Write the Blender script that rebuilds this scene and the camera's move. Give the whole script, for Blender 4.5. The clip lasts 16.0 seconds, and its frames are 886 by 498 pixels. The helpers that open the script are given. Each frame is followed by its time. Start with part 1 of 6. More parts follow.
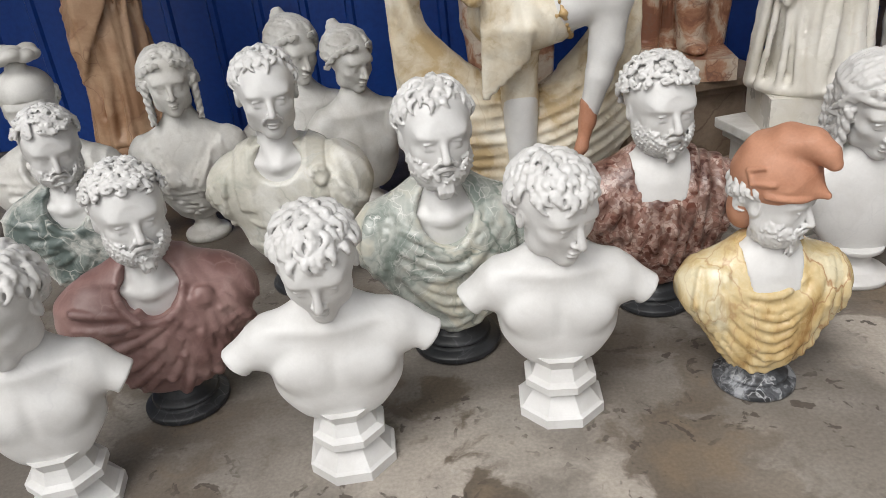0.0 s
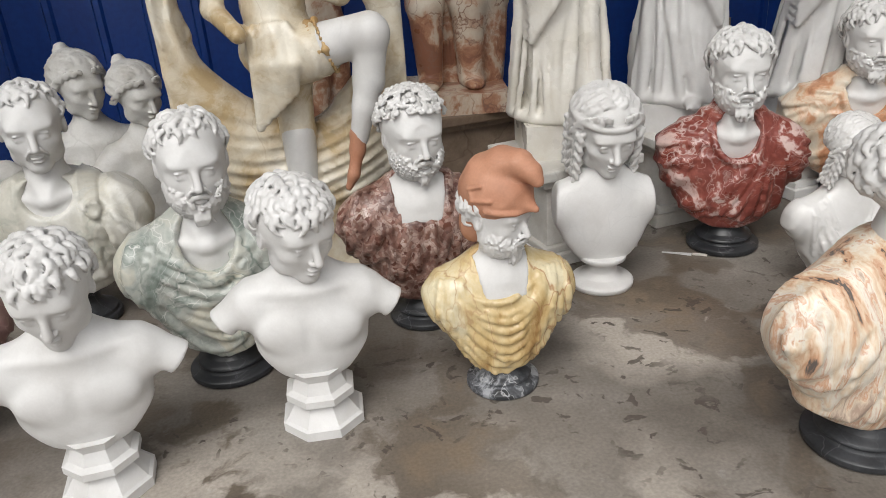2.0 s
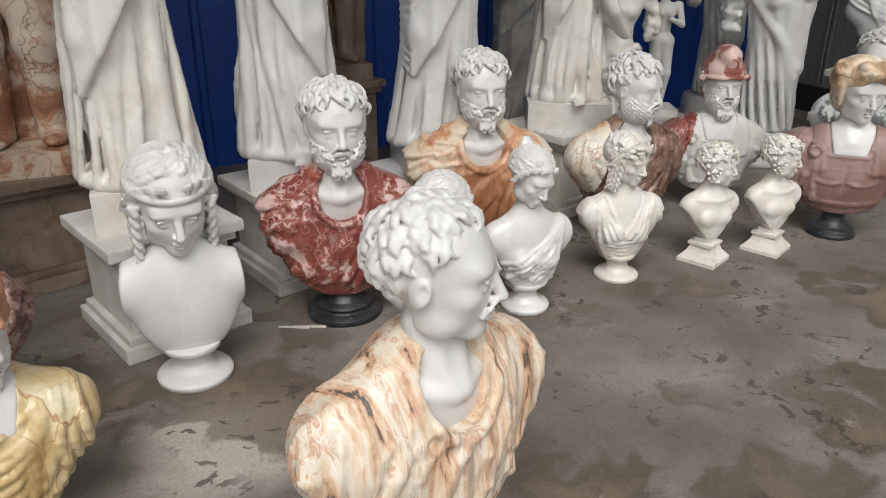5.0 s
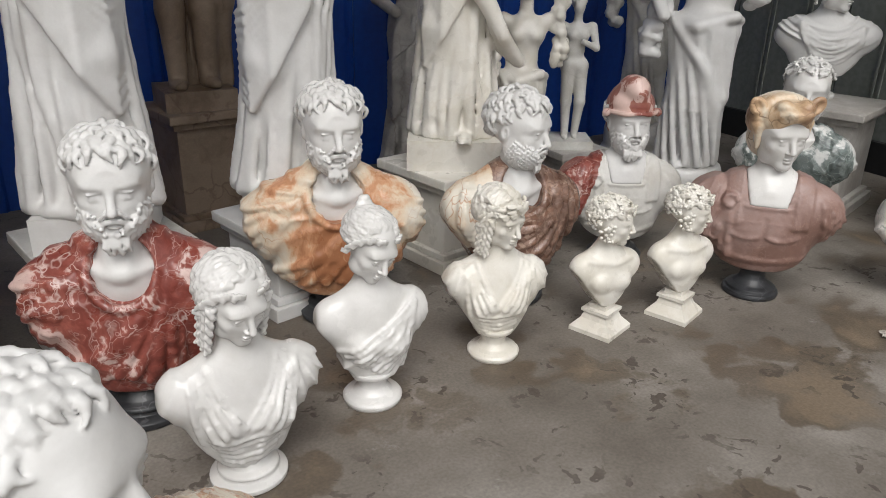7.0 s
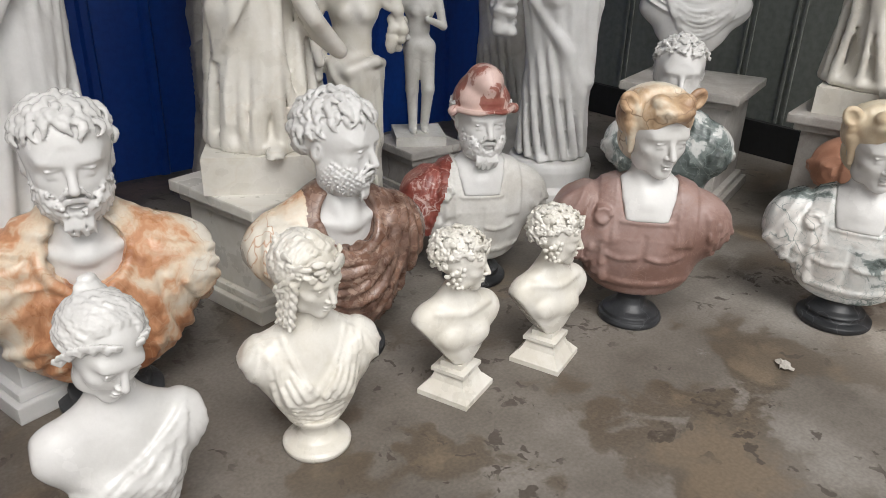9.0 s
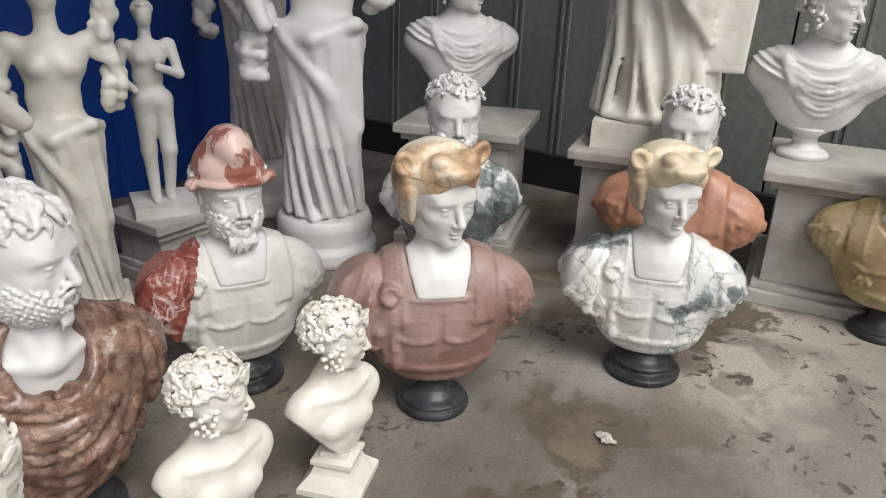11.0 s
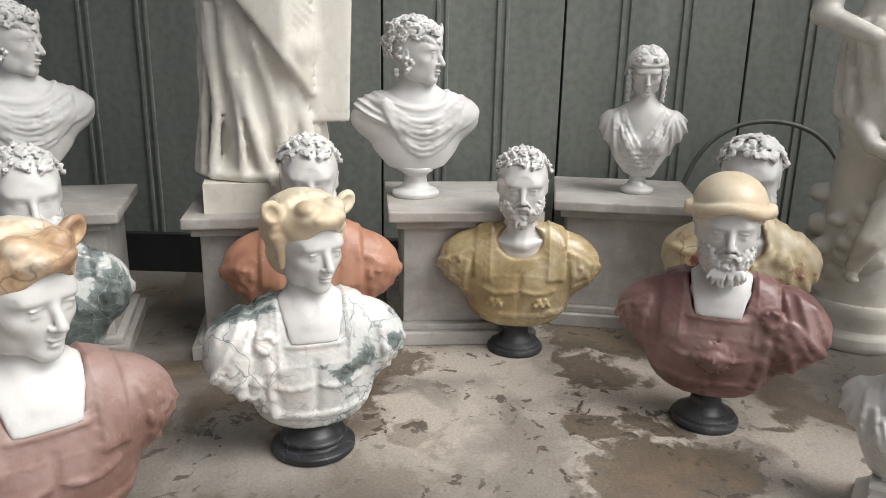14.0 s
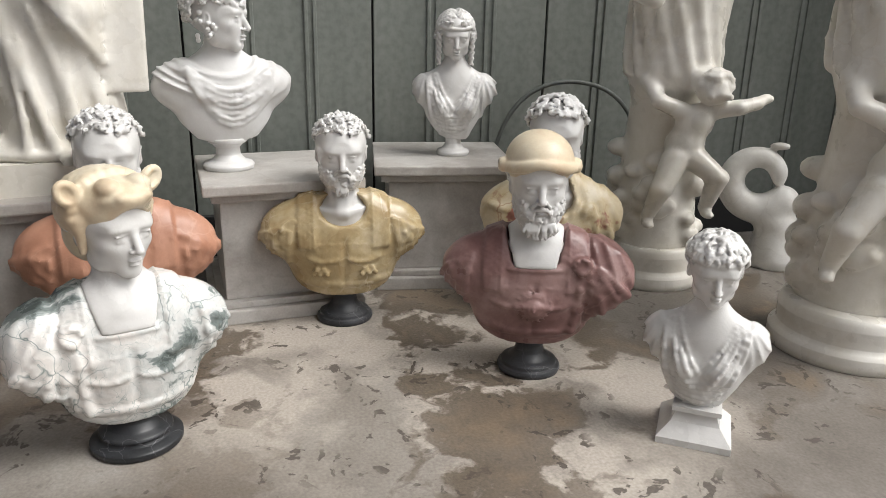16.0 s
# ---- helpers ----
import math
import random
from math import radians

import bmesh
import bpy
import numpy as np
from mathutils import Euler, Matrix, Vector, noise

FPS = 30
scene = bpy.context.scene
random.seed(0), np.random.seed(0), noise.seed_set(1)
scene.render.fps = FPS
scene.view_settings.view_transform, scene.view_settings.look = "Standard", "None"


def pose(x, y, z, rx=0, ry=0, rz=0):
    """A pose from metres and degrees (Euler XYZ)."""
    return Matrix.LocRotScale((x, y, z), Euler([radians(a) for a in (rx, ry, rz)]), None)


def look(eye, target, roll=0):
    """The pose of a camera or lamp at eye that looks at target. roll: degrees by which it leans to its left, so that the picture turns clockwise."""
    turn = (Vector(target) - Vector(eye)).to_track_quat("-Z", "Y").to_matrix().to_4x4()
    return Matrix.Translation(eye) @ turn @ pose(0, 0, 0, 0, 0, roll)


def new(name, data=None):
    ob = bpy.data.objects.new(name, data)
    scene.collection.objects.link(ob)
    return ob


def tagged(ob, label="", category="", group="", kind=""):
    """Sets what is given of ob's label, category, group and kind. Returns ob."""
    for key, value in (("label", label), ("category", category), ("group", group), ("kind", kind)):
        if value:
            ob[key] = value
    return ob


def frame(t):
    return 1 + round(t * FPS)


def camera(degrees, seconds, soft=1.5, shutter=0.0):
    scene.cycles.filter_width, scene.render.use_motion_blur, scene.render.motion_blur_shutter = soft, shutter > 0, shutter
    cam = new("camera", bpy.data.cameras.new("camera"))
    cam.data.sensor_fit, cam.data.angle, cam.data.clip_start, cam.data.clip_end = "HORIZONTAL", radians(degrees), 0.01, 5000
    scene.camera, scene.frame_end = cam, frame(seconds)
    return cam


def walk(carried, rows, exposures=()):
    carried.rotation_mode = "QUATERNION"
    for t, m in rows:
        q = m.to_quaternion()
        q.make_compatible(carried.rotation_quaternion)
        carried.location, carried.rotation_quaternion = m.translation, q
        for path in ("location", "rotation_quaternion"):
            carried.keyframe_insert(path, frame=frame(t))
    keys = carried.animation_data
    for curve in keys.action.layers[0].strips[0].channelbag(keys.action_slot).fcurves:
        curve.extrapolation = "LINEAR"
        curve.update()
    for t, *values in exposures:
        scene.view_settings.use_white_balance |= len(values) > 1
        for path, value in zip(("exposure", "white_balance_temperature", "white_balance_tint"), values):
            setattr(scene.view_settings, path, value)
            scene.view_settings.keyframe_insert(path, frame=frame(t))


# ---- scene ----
cam = camera(61.9, 16.0, soft=0.9)
PATH = [
    (0, (0.206, 0.028, 1.459), (0.061, 1.809, 0.562), -6.3),
    (0.5, (0.37, -0.11, 1.454), (0.188, 1.692, 0.605), -5.9),
    (1, (0.45, -0.158, 1.455), (0.334, 1.658, 0.626), -5.1),
    (1.5, (0.502, -0.149, 1.446), (0.536, 1.672, 0.62), -4.3),
    (2, (0.552, -0.127, 1.444), (0.761, 1.677, 0.605), -4.0),
    (2.5, (0.609, -0.059, 1.456), (1.0, 1.702, 0.592), -3.3),
    (3, (0.699, 0.065, 1.44), (1.293, 1.756, 0.552), -2.2),
    (3.5, (0.81, 0.146, 1.427), (1.55, 1.784, 0.55), -1.2),
    (4, (0.974, 0.103, 1.421), (1.765, 1.736, 0.581), -0.5),
    (4.5, (1.141, 0.061, 1.43), (1.955, 1.7, 0.623), 0.0),
    (5, (1.241, 0.117, 1.414), (2.093, 1.75, 0.634), 0.2),
    (5.2, (1.318, 0.166, 1.425), (2.169, 1.799, 0.644), 0.2),
    (7.3, (1.987, 0.527, 1.432), (2.947, 2.108, 0.67), 1.5),
    (7.5, (2.021, 0.604, 1.443), (2.997, 2.172, 0.674), 1.6),
    (8, (2.105, 0.716, 1.423), (3.124, 2.248, 0.639), 1.6),
    (8.5, (2.268, 0.813, 1.408), (3.358, 2.283, 0.601), 1.5),
    (9, (2.494, 0.915, 1.419), (3.67, 2.299, 0.583), 1.7),
    (9.5, (2.649, 1.097, 1.423), (3.951, 2.351, 0.568), 1.6),
    (10, (2.749, 1.233, 1.431), (4.19, 2.327, 0.578), 1.4),
    (10.2, (2.781, 1.243, 1.43), (4.26, 2.3, 0.595), 1.5),
    (12.3, (3.068, 1.126, 1.353), (4.768, 2.0, 0.765), 2.0),
    (12.5, (3.077, 1.12, 1.312), (4.818, 1.933, 0.758), 1.7),
    (13, (3.136, 1.167, 1.333), (4.963, 1.754, 0.771), 1.6),
    (13.5, (3.17, 1.309, 1.312), (5.072, 1.606, 0.768), 1.4),
    (14, (3.163, 1.375, 1.289), (5.086, 1.437, 0.745), 1.1),
    (14.5, (3.157, 1.387, 1.292), (5.074, 1.288, 0.732), 1.0),
    (15, (3.162, 1.384, 1.293), (5.063, 1.167, 0.711), 0.9),
    (15.5, (3.17, 1.378, 1.283), (5.054, 1.07, 0.684), 0.8),
    (16, (3.175, 1.37, 1.276), (5.035, 0.965, 0.661), 1.1),
]
walk(cam, [(t, look(eye, target, roll)) for t, eye, target, roll in PATH],
     [(0, -0.06), (3.5, -0.12), (7.5, -0.05), (10, 0.1), (13, 0.28), (16, 0.43)])

# ---- world, sun ----
world = bpy.data.worlds.new("sky")
scene.world = world
world.use_nodes = True
wn, wl = world.node_tree.nodes, world.node_tree.links
bg = wn["Background"]
sky = wn.new("ShaderNodeTexSky")
sky.sky_type = "NISHITA"
sky.sun_disc = False
sky.sun_elevation = radians(50)
sky.sun_rotation = radians(200)
sky.air_density, sky.dust_density = 1.0, 4.0
hs = wn.new("ShaderNodeHueSaturation")
hs.inputs["Saturation"].default_value = 0.12
wl.new(sky.outputs[0], hs.inputs["Color"])
wl.new(hs.outputs[0], bg.inputs["Color"])
bg.inputs["Strength"].default_value = 0.15
sun = new("sun", bpy.data.lights.new("sun", "SUN"))
sun.data.energy, sun.data.angle, sun.data.color = 1.5, radians(35), (1.0, 0.97, 0.93)
sun.matrix_world = look((0, 0, 0), (0.30, 0.50, -0.88))


# ---- materials ----
def nodes_of(name):
    m = bpy.data.materials.new(name)
    m.use_nodes = True
    nt = m.node_tree
    b = nt.nodes["Principled BSDF"]
    return m, nt, b


def N(nt, kind, **kw):
    n = nt.nodes.new(kind)
    for k, v in kw.items():
        if k == "op":
            n.operation = v
        elif k == "dims":
            n.noise_dimensions = v
        elif k == "feature":
            n.feature = v
        elif k == "blend":
            n.blend_type = v
        else:
            n.inputs[k.replace("_", " ")].default_value = v
    return n


def ramp(nt, stops):
    r = nt.nodes.new("ShaderNodeValToRGB")
    els = r.color_ramp.elements
    els[0].position, els[1].position = stops[0][0], stops[-1][0]
    for p, c in stops[1:-1]:
        els.new(p)
    for e, (p, c) in zip(els, stops):
        e.position = p
        e.color = (*c, 1) if not isinstance(c, (int, float)) else (c, c, c, 1)
    return r


def mix(nt, fac, a, b, blend="MIX"):
    m = nt.nodes.new("ShaderNodeMix")
    m.data_type = "RGBA"
    m.blend_type = blend
    for sock, v in ((m.inputs[0], fac), (m.inputs[6], a), (m.inputs[7], b)):
        if hasattr(v, "links"):
            nt.links.new(v, sock)
        elif isinstance(v, (int, float)):
            sock.default_value = v
        else:
            sock.default_value = (*v, 1)
    return m.outputs[2]


def coords(nt, scale=(1, 1, 1), warp=0.0, wscale=3.0, rot=(0, 0, 0), rand=True):
    tc = nt.nodes.new("ShaderNodeTexCoord")
    mp = nt.nodes.new("ShaderNodeMapping")
    mp.inputs["Scale"].default_value = scale
    mp.inputs["Rotation"].default_value = [radians(a) for a in rot]
    nt.links.new(tc.outputs["Object"], mp.inputs["Vector"])
    if rand:
        oi = nt.nodes.new("ShaderNodeObjectInfo")
        mu = N(nt, "ShaderNodeVectorMath", op="MULTIPLY")
        mu.inputs[1].default_value = (17, 31, 23)
        cb = nt.nodes.new("ShaderNodeCombineXYZ")
        for i in range(3):
            nt.links.new(oi.outputs["Random"], cb.inputs[i])
        nt.links.new(cb.outputs[0], mu.inputs[0])
        nt.links.new(mu.outputs[0], mp.inputs["Location"])
    out = mp.outputs[0]
    if warp:
        no = N(nt, "ShaderNodeTexNoise", Scale=wscale, Detail=4.0)
        nt.links.new(out, no.inputs["Vector"])
        sub = N(nt, "ShaderNodeVectorMath", op="SUBTRACT")
        sub.inputs[1].default_value = (0.5, 0.5, 0.5)
        nt.links.new(no.outputs["Color"], sub.inputs[0])
        sc = N(nt, "ShaderNodeVectorMath", op="SCALE")
        sc.inputs["Scale"].default_value = warp
        nt.links.new(sub.outputs[0], sc.inputs[0])
        ad = N(nt, "ShaderNodeVectorMath", op="ADD")
        nt.links.new(out, ad.inputs[0])
        nt.links.new(sc.outputs[0], ad.inputs[1])
        out = ad.outputs[0]
    return out


def tex(nt, kind, vec, out=0, **kw):
    n = N(nt, kind, **kw)
    nt.links.new(vec, n.inputs["Vector"])
    return n.outputs[out]


def bumped(nt, b, height, dist=0.003, strength=0.5):
    bm = nt.nodes.new("ShaderNodeBump")
    bm.inputs["Distance"].default_value = dist
    bm.inputs["Strength"].default_value = strength
    nt.links.new(height, bm.inputs["Height"])
    nt.links.new(bm.outputs[0], b.inputs["Normal"])


def finish(nt, b, col, rough, vec, grain=0.05):
    """Fine grain and dust over a stone colour, a slightly uneven gloss."""
    n1 = tex(nt, "ShaderNodeTexNoise", vec, Scale=9.0, Detail=5.0)
    n2 = tex(nt, "ShaderNodeTexNoise", vec, Scale=120.0, Detail=2.0)
    r1 = ramp(nt, [(0.3, 1 - grain * 1.6), (0.7, 1.0)])
    nt.links.new(n1, r1.inputs[0])
    r2 = ramp(nt, [(0.3, 1 - grain), (0.7, 1.0)])
    nt.links.new(n2, r2.inputs[0])
    c = mix(nt, 1.0, col, r1.outputs[0], "MULTIPLY")
    c = mix(nt, 1.0, c, r2.outputs[0], "MULTIPLY")
    nt.links.new(c, b.inputs["Base Color"])
    rr = ramp(nt, [(0.3, max(0.05, rough - 0.1)), (0.7, min(1, rough + 0.12))])
    nt.links.new(n1, rr.inputs[0])
    nt.links.new(rr.outputs[0], b.inputs["Roughness"])
    bumped(nt, b, n2, 0.0006, 0.35)


def marble(name, stops, vein=None, vein_w=0.03, vscale=7.0, nscale=4.0, rough=0.4, warp=0.25, squash=(1, 1, 1), rot=(0, 0, 0), detail=6.0, grain=0.05, vein2=None, spread=1.7, vein_f=1.0):
    """Clouded stone: a colour ramp over warped noise, with thin veins along cell edges."""
    m, nt, b = nodes_of(name)
    v = coords(nt, squash, warp, 5.0, rot)
    n = tex(nt, "ShaderNodeTexNoise", v, Scale=nscale, Detail=detail, Roughness=0.6)
    st = nt.nodes.new("ShaderNodeMapRange")
    st.inputs["From Min"].default_value, st.inputs["From Max"].default_value = 0.5 - 0.5 / spread, 0.5 + 0.5 / spread
    nt.links.new(n, st.inputs["Value"])
    r = ramp(nt, stops)
    nt.links.new(st.outputs[0], r.inputs[0])
    col = r.outputs[0]
    for vc, w, s in ((vein, vein_w, vscale), (vein2, vein_w * 0.7, vscale * 2.3)):
        if vc:
            e = tex(nt, "ShaderNodeTexVoronoi", v, feature="DISTANCE_TO_EDGE", Scale=s)
            k = ramp(nt, [(0.0, 1.0), (w, 0.0)])
            nt.links.new(e, k.inputs[0])
            g = tex(nt, "ShaderNodeTexNoise", v, Scale=s * 0.45, Detail=3.0)
            gr = ramp(nt, [(0.42, 0.0), (0.6, 1.0)])
            nt.links.new(g, gr.inputs[0])
            f0 = N(nt, "ShaderNodeMath", op="MULTIPLY")
            nt.links.new(k.outputs[0], f0.inputs[0])
            nt.links.new(gr.outputs[0], f0.inputs[1])
            f = N(nt, "ShaderNodeMath", op="MULTIPLY")
            nt.links.new(f0.outputs[0], f.inputs[0])
            f.inputs[1].default_value = vein_f
            col = mix(nt, f.outputs[0], col, vc)
    v0 = coords(nt, rand=True)
    finish(nt, b, col, rough, v0, grain)
    return m


def breccia(name, cols, edge, scale=22.0, rough=0.35, warp=0.12):
    """Broken stone: cells of several colours with dark seams."""
    m, nt, b = nodes_of(name)
    v = coords(nt, (1, 1, 1), warp, 9.0)
    vo = nt.nodes.new("ShaderNodeTexVoronoi")
    vo.inputs["Scale"].default_value = scale
    nt.links.new(v, vo.inputs["Vector"])
    sp = nt.nodes.new("ShaderNodeSeparateColor")
    nt.links.new(vo.outputs["Color"], sp.inputs[0])
    r = ramp(nt, [((i + 0.5) / len(cols), c) for i, c in enumerate(cols)])
    nt.links.new(sp.outputs[0], r.inputs[0])
    no = tex(nt, "ShaderNodeTexNoise", v, Scale=14.0, Detail=6.0)
    k = ramp(nt, [(0.35, edge), (0.6, (1, 1, 1))])
    nt.links.new(no, k.inputs[0])
    col = mix(nt, 0.85, r.outputs[0], k.outputs[0], "MULTIPLY")
    e = tex(nt, "ShaderNodeTexVoronoi", v, feature="DISTANCE_TO_EDGE", Scale=scale * 0.6)
    ek = ramp(nt, [(0.0, 1.0), (0.05, 0.0)])
    nt.links.new(e, ek.inputs[0])
    col = mix(nt, ek.outputs[0], col, edge)
    finish(nt, b, col, rough, coords(nt), 0.06)
    return m


WHITE = marble("white_marble", [(0.3, (0.62, 0.61, 0.595)), (0.65, (0.70, 0.695, 0.685))], (0.57, 0.57, 0.57), 0.015, 3.0, rough=0.42, grain=0.03, vein_f=0.3)
POLISHED = marble("polished_white_marble", [(0.3, (0.63, 0.62, 0.60)), (0.65, (0.71, 0.70, 0.685))], (0.6, 0.59, 0.58), 0.015, 3.0, rough=0.2, grain=0.02, vein_f=0.3)
CREAM = marble("cream_marble", [(0.3, (0.66, 0.625, 0.55)), (0.65, (0.76, 0.735, 0.68))], (0.62, 0.55, 0.45), 0.02, 3.0, rough=0.3, grain=0.03, vein_f=0.3)
OLDWHITE = marble("weathered_white_marble", [(0.3, (0.55, 0.53, 0.49)), (0.65, (0.70, 0.69, 0.66))], (0.42, 0.40, 0.37), 0.03, 4.0, rough=0.5, grain=0.06, vein_f=0.3)
GREYSTONE = marble("dusty_grey_marble", [(0.3, (0.36, 0.34, 0.32)), (0.65, (0.52, 0.50, 0.47))], (0.3, 0.27, 0.24), 0.03, 4.0, rough=0.55, grain=0.1)
IVORYGREEN = marble("ivory_green_marble", [(0.3, (0.42, 0.42, 0.36)), (0.5, (0.58, 0.56, 0.49)), (0.7, (0.70, 0.69, 0.64))], (0.33, 0.36, 0.31), 0.05, 9.0, rough=0.35, vein2=(0.6, 0.55, 0.4), vein_f=0.4)
GREYGREEN = marble("grey_green_marble", [(0.3, (0.24, 0.28, 0.25)), (0.5, (0.46, 0.48, 0.44)), (0.7, (0.62, 0.60, 0.50))], (0.2, 0.24, 0.21), 0.07, 8.0, rough=0.3, vein2=(0.7, 0.7, 0.66), warp=0.4)
DARKGREEN = marble("dark_green_white_marble", [(0.42, (0.10, 0.13, 0.12)), (0.52, (0.28, 0.31, 0.29)), (0.6, (0.62, 0.62, 0.58))], (0.5, 0.5, 0.46), 0.04, 10.0, nscale=3.0, rough=0.35)
WHITEGREEN = marble("white_green_marble", [(0.38, (0.10, 0.12, 0.115)), (0.47, (0.25, 0.285, 0.275)), (0.505, (0.62, 0.635, 0.62)), (0.75, (0.82, 0.78, 0.74))], (0.20, 0.25, 0.24), 0.035, 9.0, nscale=3.0, rough=0.25, vein2=(0.40, 0.45, 0.43), warp=0.35)
MAUVE = marble("mauve_red_marble", [(0.3, (0.19, 0.10, 0.09)), (0.55, (0.30, 0.18, 0.165)), (0.75, (0.37, 0.245, 0.225))], (0.48, 0.36, 0.33), 0.03, 7.0, rough=0.4, vein_f=0.3)
PINK = marble("pink_brown_marble", [(0.3, (0.22, 0.125, 0.10)), (0.5, (0.31, 0.20, 0.175)), (0.75, (0.38, 0.275, 0.25))], (0.34, 0.19, 0.14), 0.05, 16.0, rough=0.42, vein2=(0.5, 0.38, 0.32), vein_f=0.3)
PURPLE = marble("purple_red_marble", [(0.3, (0.17, 0.085, 0.078)), (0.55, (0.26, 0.148, 0.138)), (0.75, (0.35, 0.225, 0.21))], (0.42, 0.27, 0.25), 0.03, 6.0, rough=0.35, vein_f=0.3)
REDM = marble("red_marble_white_veins", [(0.27, (0.64, 0.46, 0.42)), (0.36, (0.32, 0.095, 0.07)), (0.52, (0.20, 0.045, 0.034)), (0.66, (0.28, 0.075, 0.056)), (0.74, (0.66, 0.49, 0.45))], (0.70, 0.56, 0.52), 0.045, 7.0, nscale=5.5, rough=0.3, vein2=(0.62, 0.45, 0.41), warp=0.55, detail=10.0)
REDHAT = marble("red_white_patch_marble", [(0.40, (0.27, 0.085, 0.065)), (0.56, (0.33, 0.13, 0.10)), (0.60, (0.66, 0.48, 0.43))], (0.6, 0.42, 0.38), 0.02, 6.0, nscale=5.0, rough=0.35)
YELLOW = marble("yellow_marble", [(0.28, (0.33, 0.19, 0.07)), (0.42, (0.56, 0.40, 0.18)), (0.6, (0.66, 0.53, 0.30)), (0.75, (0.74, 0.66, 0.46))], (0.42, 0.24, 0.12), 0.03, 5.0, nscale=3.5, squash=(1.5, 1.5, 0.55), rough=0.22, detail=10.0)
OCHRE = marble("ochre_onyx", [(0.3, (0.38, 0.27, 0.13)), (0.5, (0.49, 0.38, 0.21)), (0.7, (0.60, 0.50, 0.33))], (0.68, 0.58, 0.40), 0.045, 9.0, rough=0.25)
ONYX = marble("orange_white_banded_onyx", [(0.20, (0.12, 0.10, 0.09)), (0.27, (0.58, 0.33, 0.20)), (0.42, (0.74, 0.59, 0.43)), (0.54, (0.80, 0.74, 0.64)), (0.62, (0.62, 0.36, 0.23)), (0.68, (0.76, 0.64, 0.50)), (0.80, (0.45, 0.33, 0.26))], None, 0.03, 7.0, nscale=7.5, squash=(2.4, 1.3, 0.35), rot=(0, 28, 0), rough=0.3, warp=0.32, detail=10.0, spread=1.95)
ORANGEONYX = marble("orange_white_onyx", [(0.34, (0.36, 0.15, 0.07)), (0.45, (0.60, 0.31, 0.17)), (0.54, (0.72, 0.58, 0.43)), (0.7, (0.78, 0.73, 0.64))], (0.55, 0.33, 0.2), 0.02, 7.0, nscale=3.2, squash=(1, 1, 0.55), rough=0.3, warp=0.4)
BRECCIA = breccia("pink_brown_breccia", [(0.17, 0.06, 0.04), (0.50, 0.36, 0.31), (0.27, 0.13, 0.095), (0.62, 0.50, 0.44), (0.36, 0.20, 0.16)], (0.17, 0.085, 0.065), 75.0, 0.35, 0.07)
BROWNBREC = breccia("brown_onyx_breccia", [(0.27, 0.15, 0.105), (0.44, 0.31, 0.245), (0.21, 0.115, 0.085), (0.36, 0.24, 0.19)], (0.17, 0.10, 0.075), 62.0, 0.25, 0.09)
TERRACOTTA = marble("terracotta", [(0.3, (0.45, 0.20, 0.115)), (0.65, (0.56, 0.28, 0.175))], (0.6, 0.36, 0.26), 0.02, 7.0, rough=0.6, grain=0.08, vein_f=0.3)
TERRAMARBLE = marble("terracotta_marble", [(0.3, (0.40, 0.19, 0.12)), (0.65, (0.52, 0.27, 0.18))], (0.6, 0.38, 0.28), 0.03, 8.0, rough=0.4, vein_f=0.4)
ORANGESTONE = marble("orange_brown_stone", [(0.3, (0.36, 0.20, 0.11)), (0.65, (0.56, 0.37, 0.235))], (0.3, 0.16, 0.1), 0.03, 5.0, rough=0.4)
BROWNONYX = marble("red_brown_cream_onyx", [(0.34, (0.26, 0.115, 0.07)), (0.46, (0.44, 0.23, 0.14)), (0.56, (0.60, 0.48, 0.37)), (0.7, (0.66, 0.58, 0.48))], (0.25, 0.13, 0.09), 0.03, 6.0, rough=0.35, warp=0.4)
LIONCREAM = marble("cream_onyx", [(0.25, (0.64, 0.50, 0.34)), (0.5, (0.72, 0.63, 0.47)), (0.75, (0.77, 0.71, 0.60))], (0.66, 0.5, 0.32), 0.02, 7.0, rough=0.35)
LIONBROWN = marble("cream_brown_onyx", [(0.25, (0.36, 0.22, 0.13)), (0.4, (0.62, 0.44, 0.28)), (0.55, (0.76, 0.66, 0.52)), (0.75, (0.80, 0.75, 0.66))], (0.24, 0.15, 0.09), 0.03, 7.0, rough=0.35)
SPOTTED = marble("cream_red_spotted_marble", [(0.3, (0.33, 0.14, 0.10)), (0.4, (0.56, 0.45, 0.27)), (0.7, (0.68, 0.60, 0.44))], (0.36, 0.2, 0.12), 0.03, 7.0, nscale=7.0, rough=0.35)
DANCER = marble("cream_amber_marble", [(0.3, (0.48, 0.36, 0.20)), (0.5, (0.66, 0.58, 0.44)), (0.7, (0.76, 0.71, 0.60))], (0.42, 0.29, 0.14), 0.025, 5.0, rough=0.3, vein_f=0.4)
AMBER = marble("amber_onyx", [(0.3, (0.40, 0.24, 0.10)), (0.7, (0.55, 0.38, 0.18))], rough=0.3)
BLACK = marble("black_marble", [(0.25, (0.020, 0.022, 0.025)), (0.75, (0.058, 0.061, 0.068))], (0.15, 0.15, 0.16), 0.02, 9.0, rough=0.4, grain=0.25)
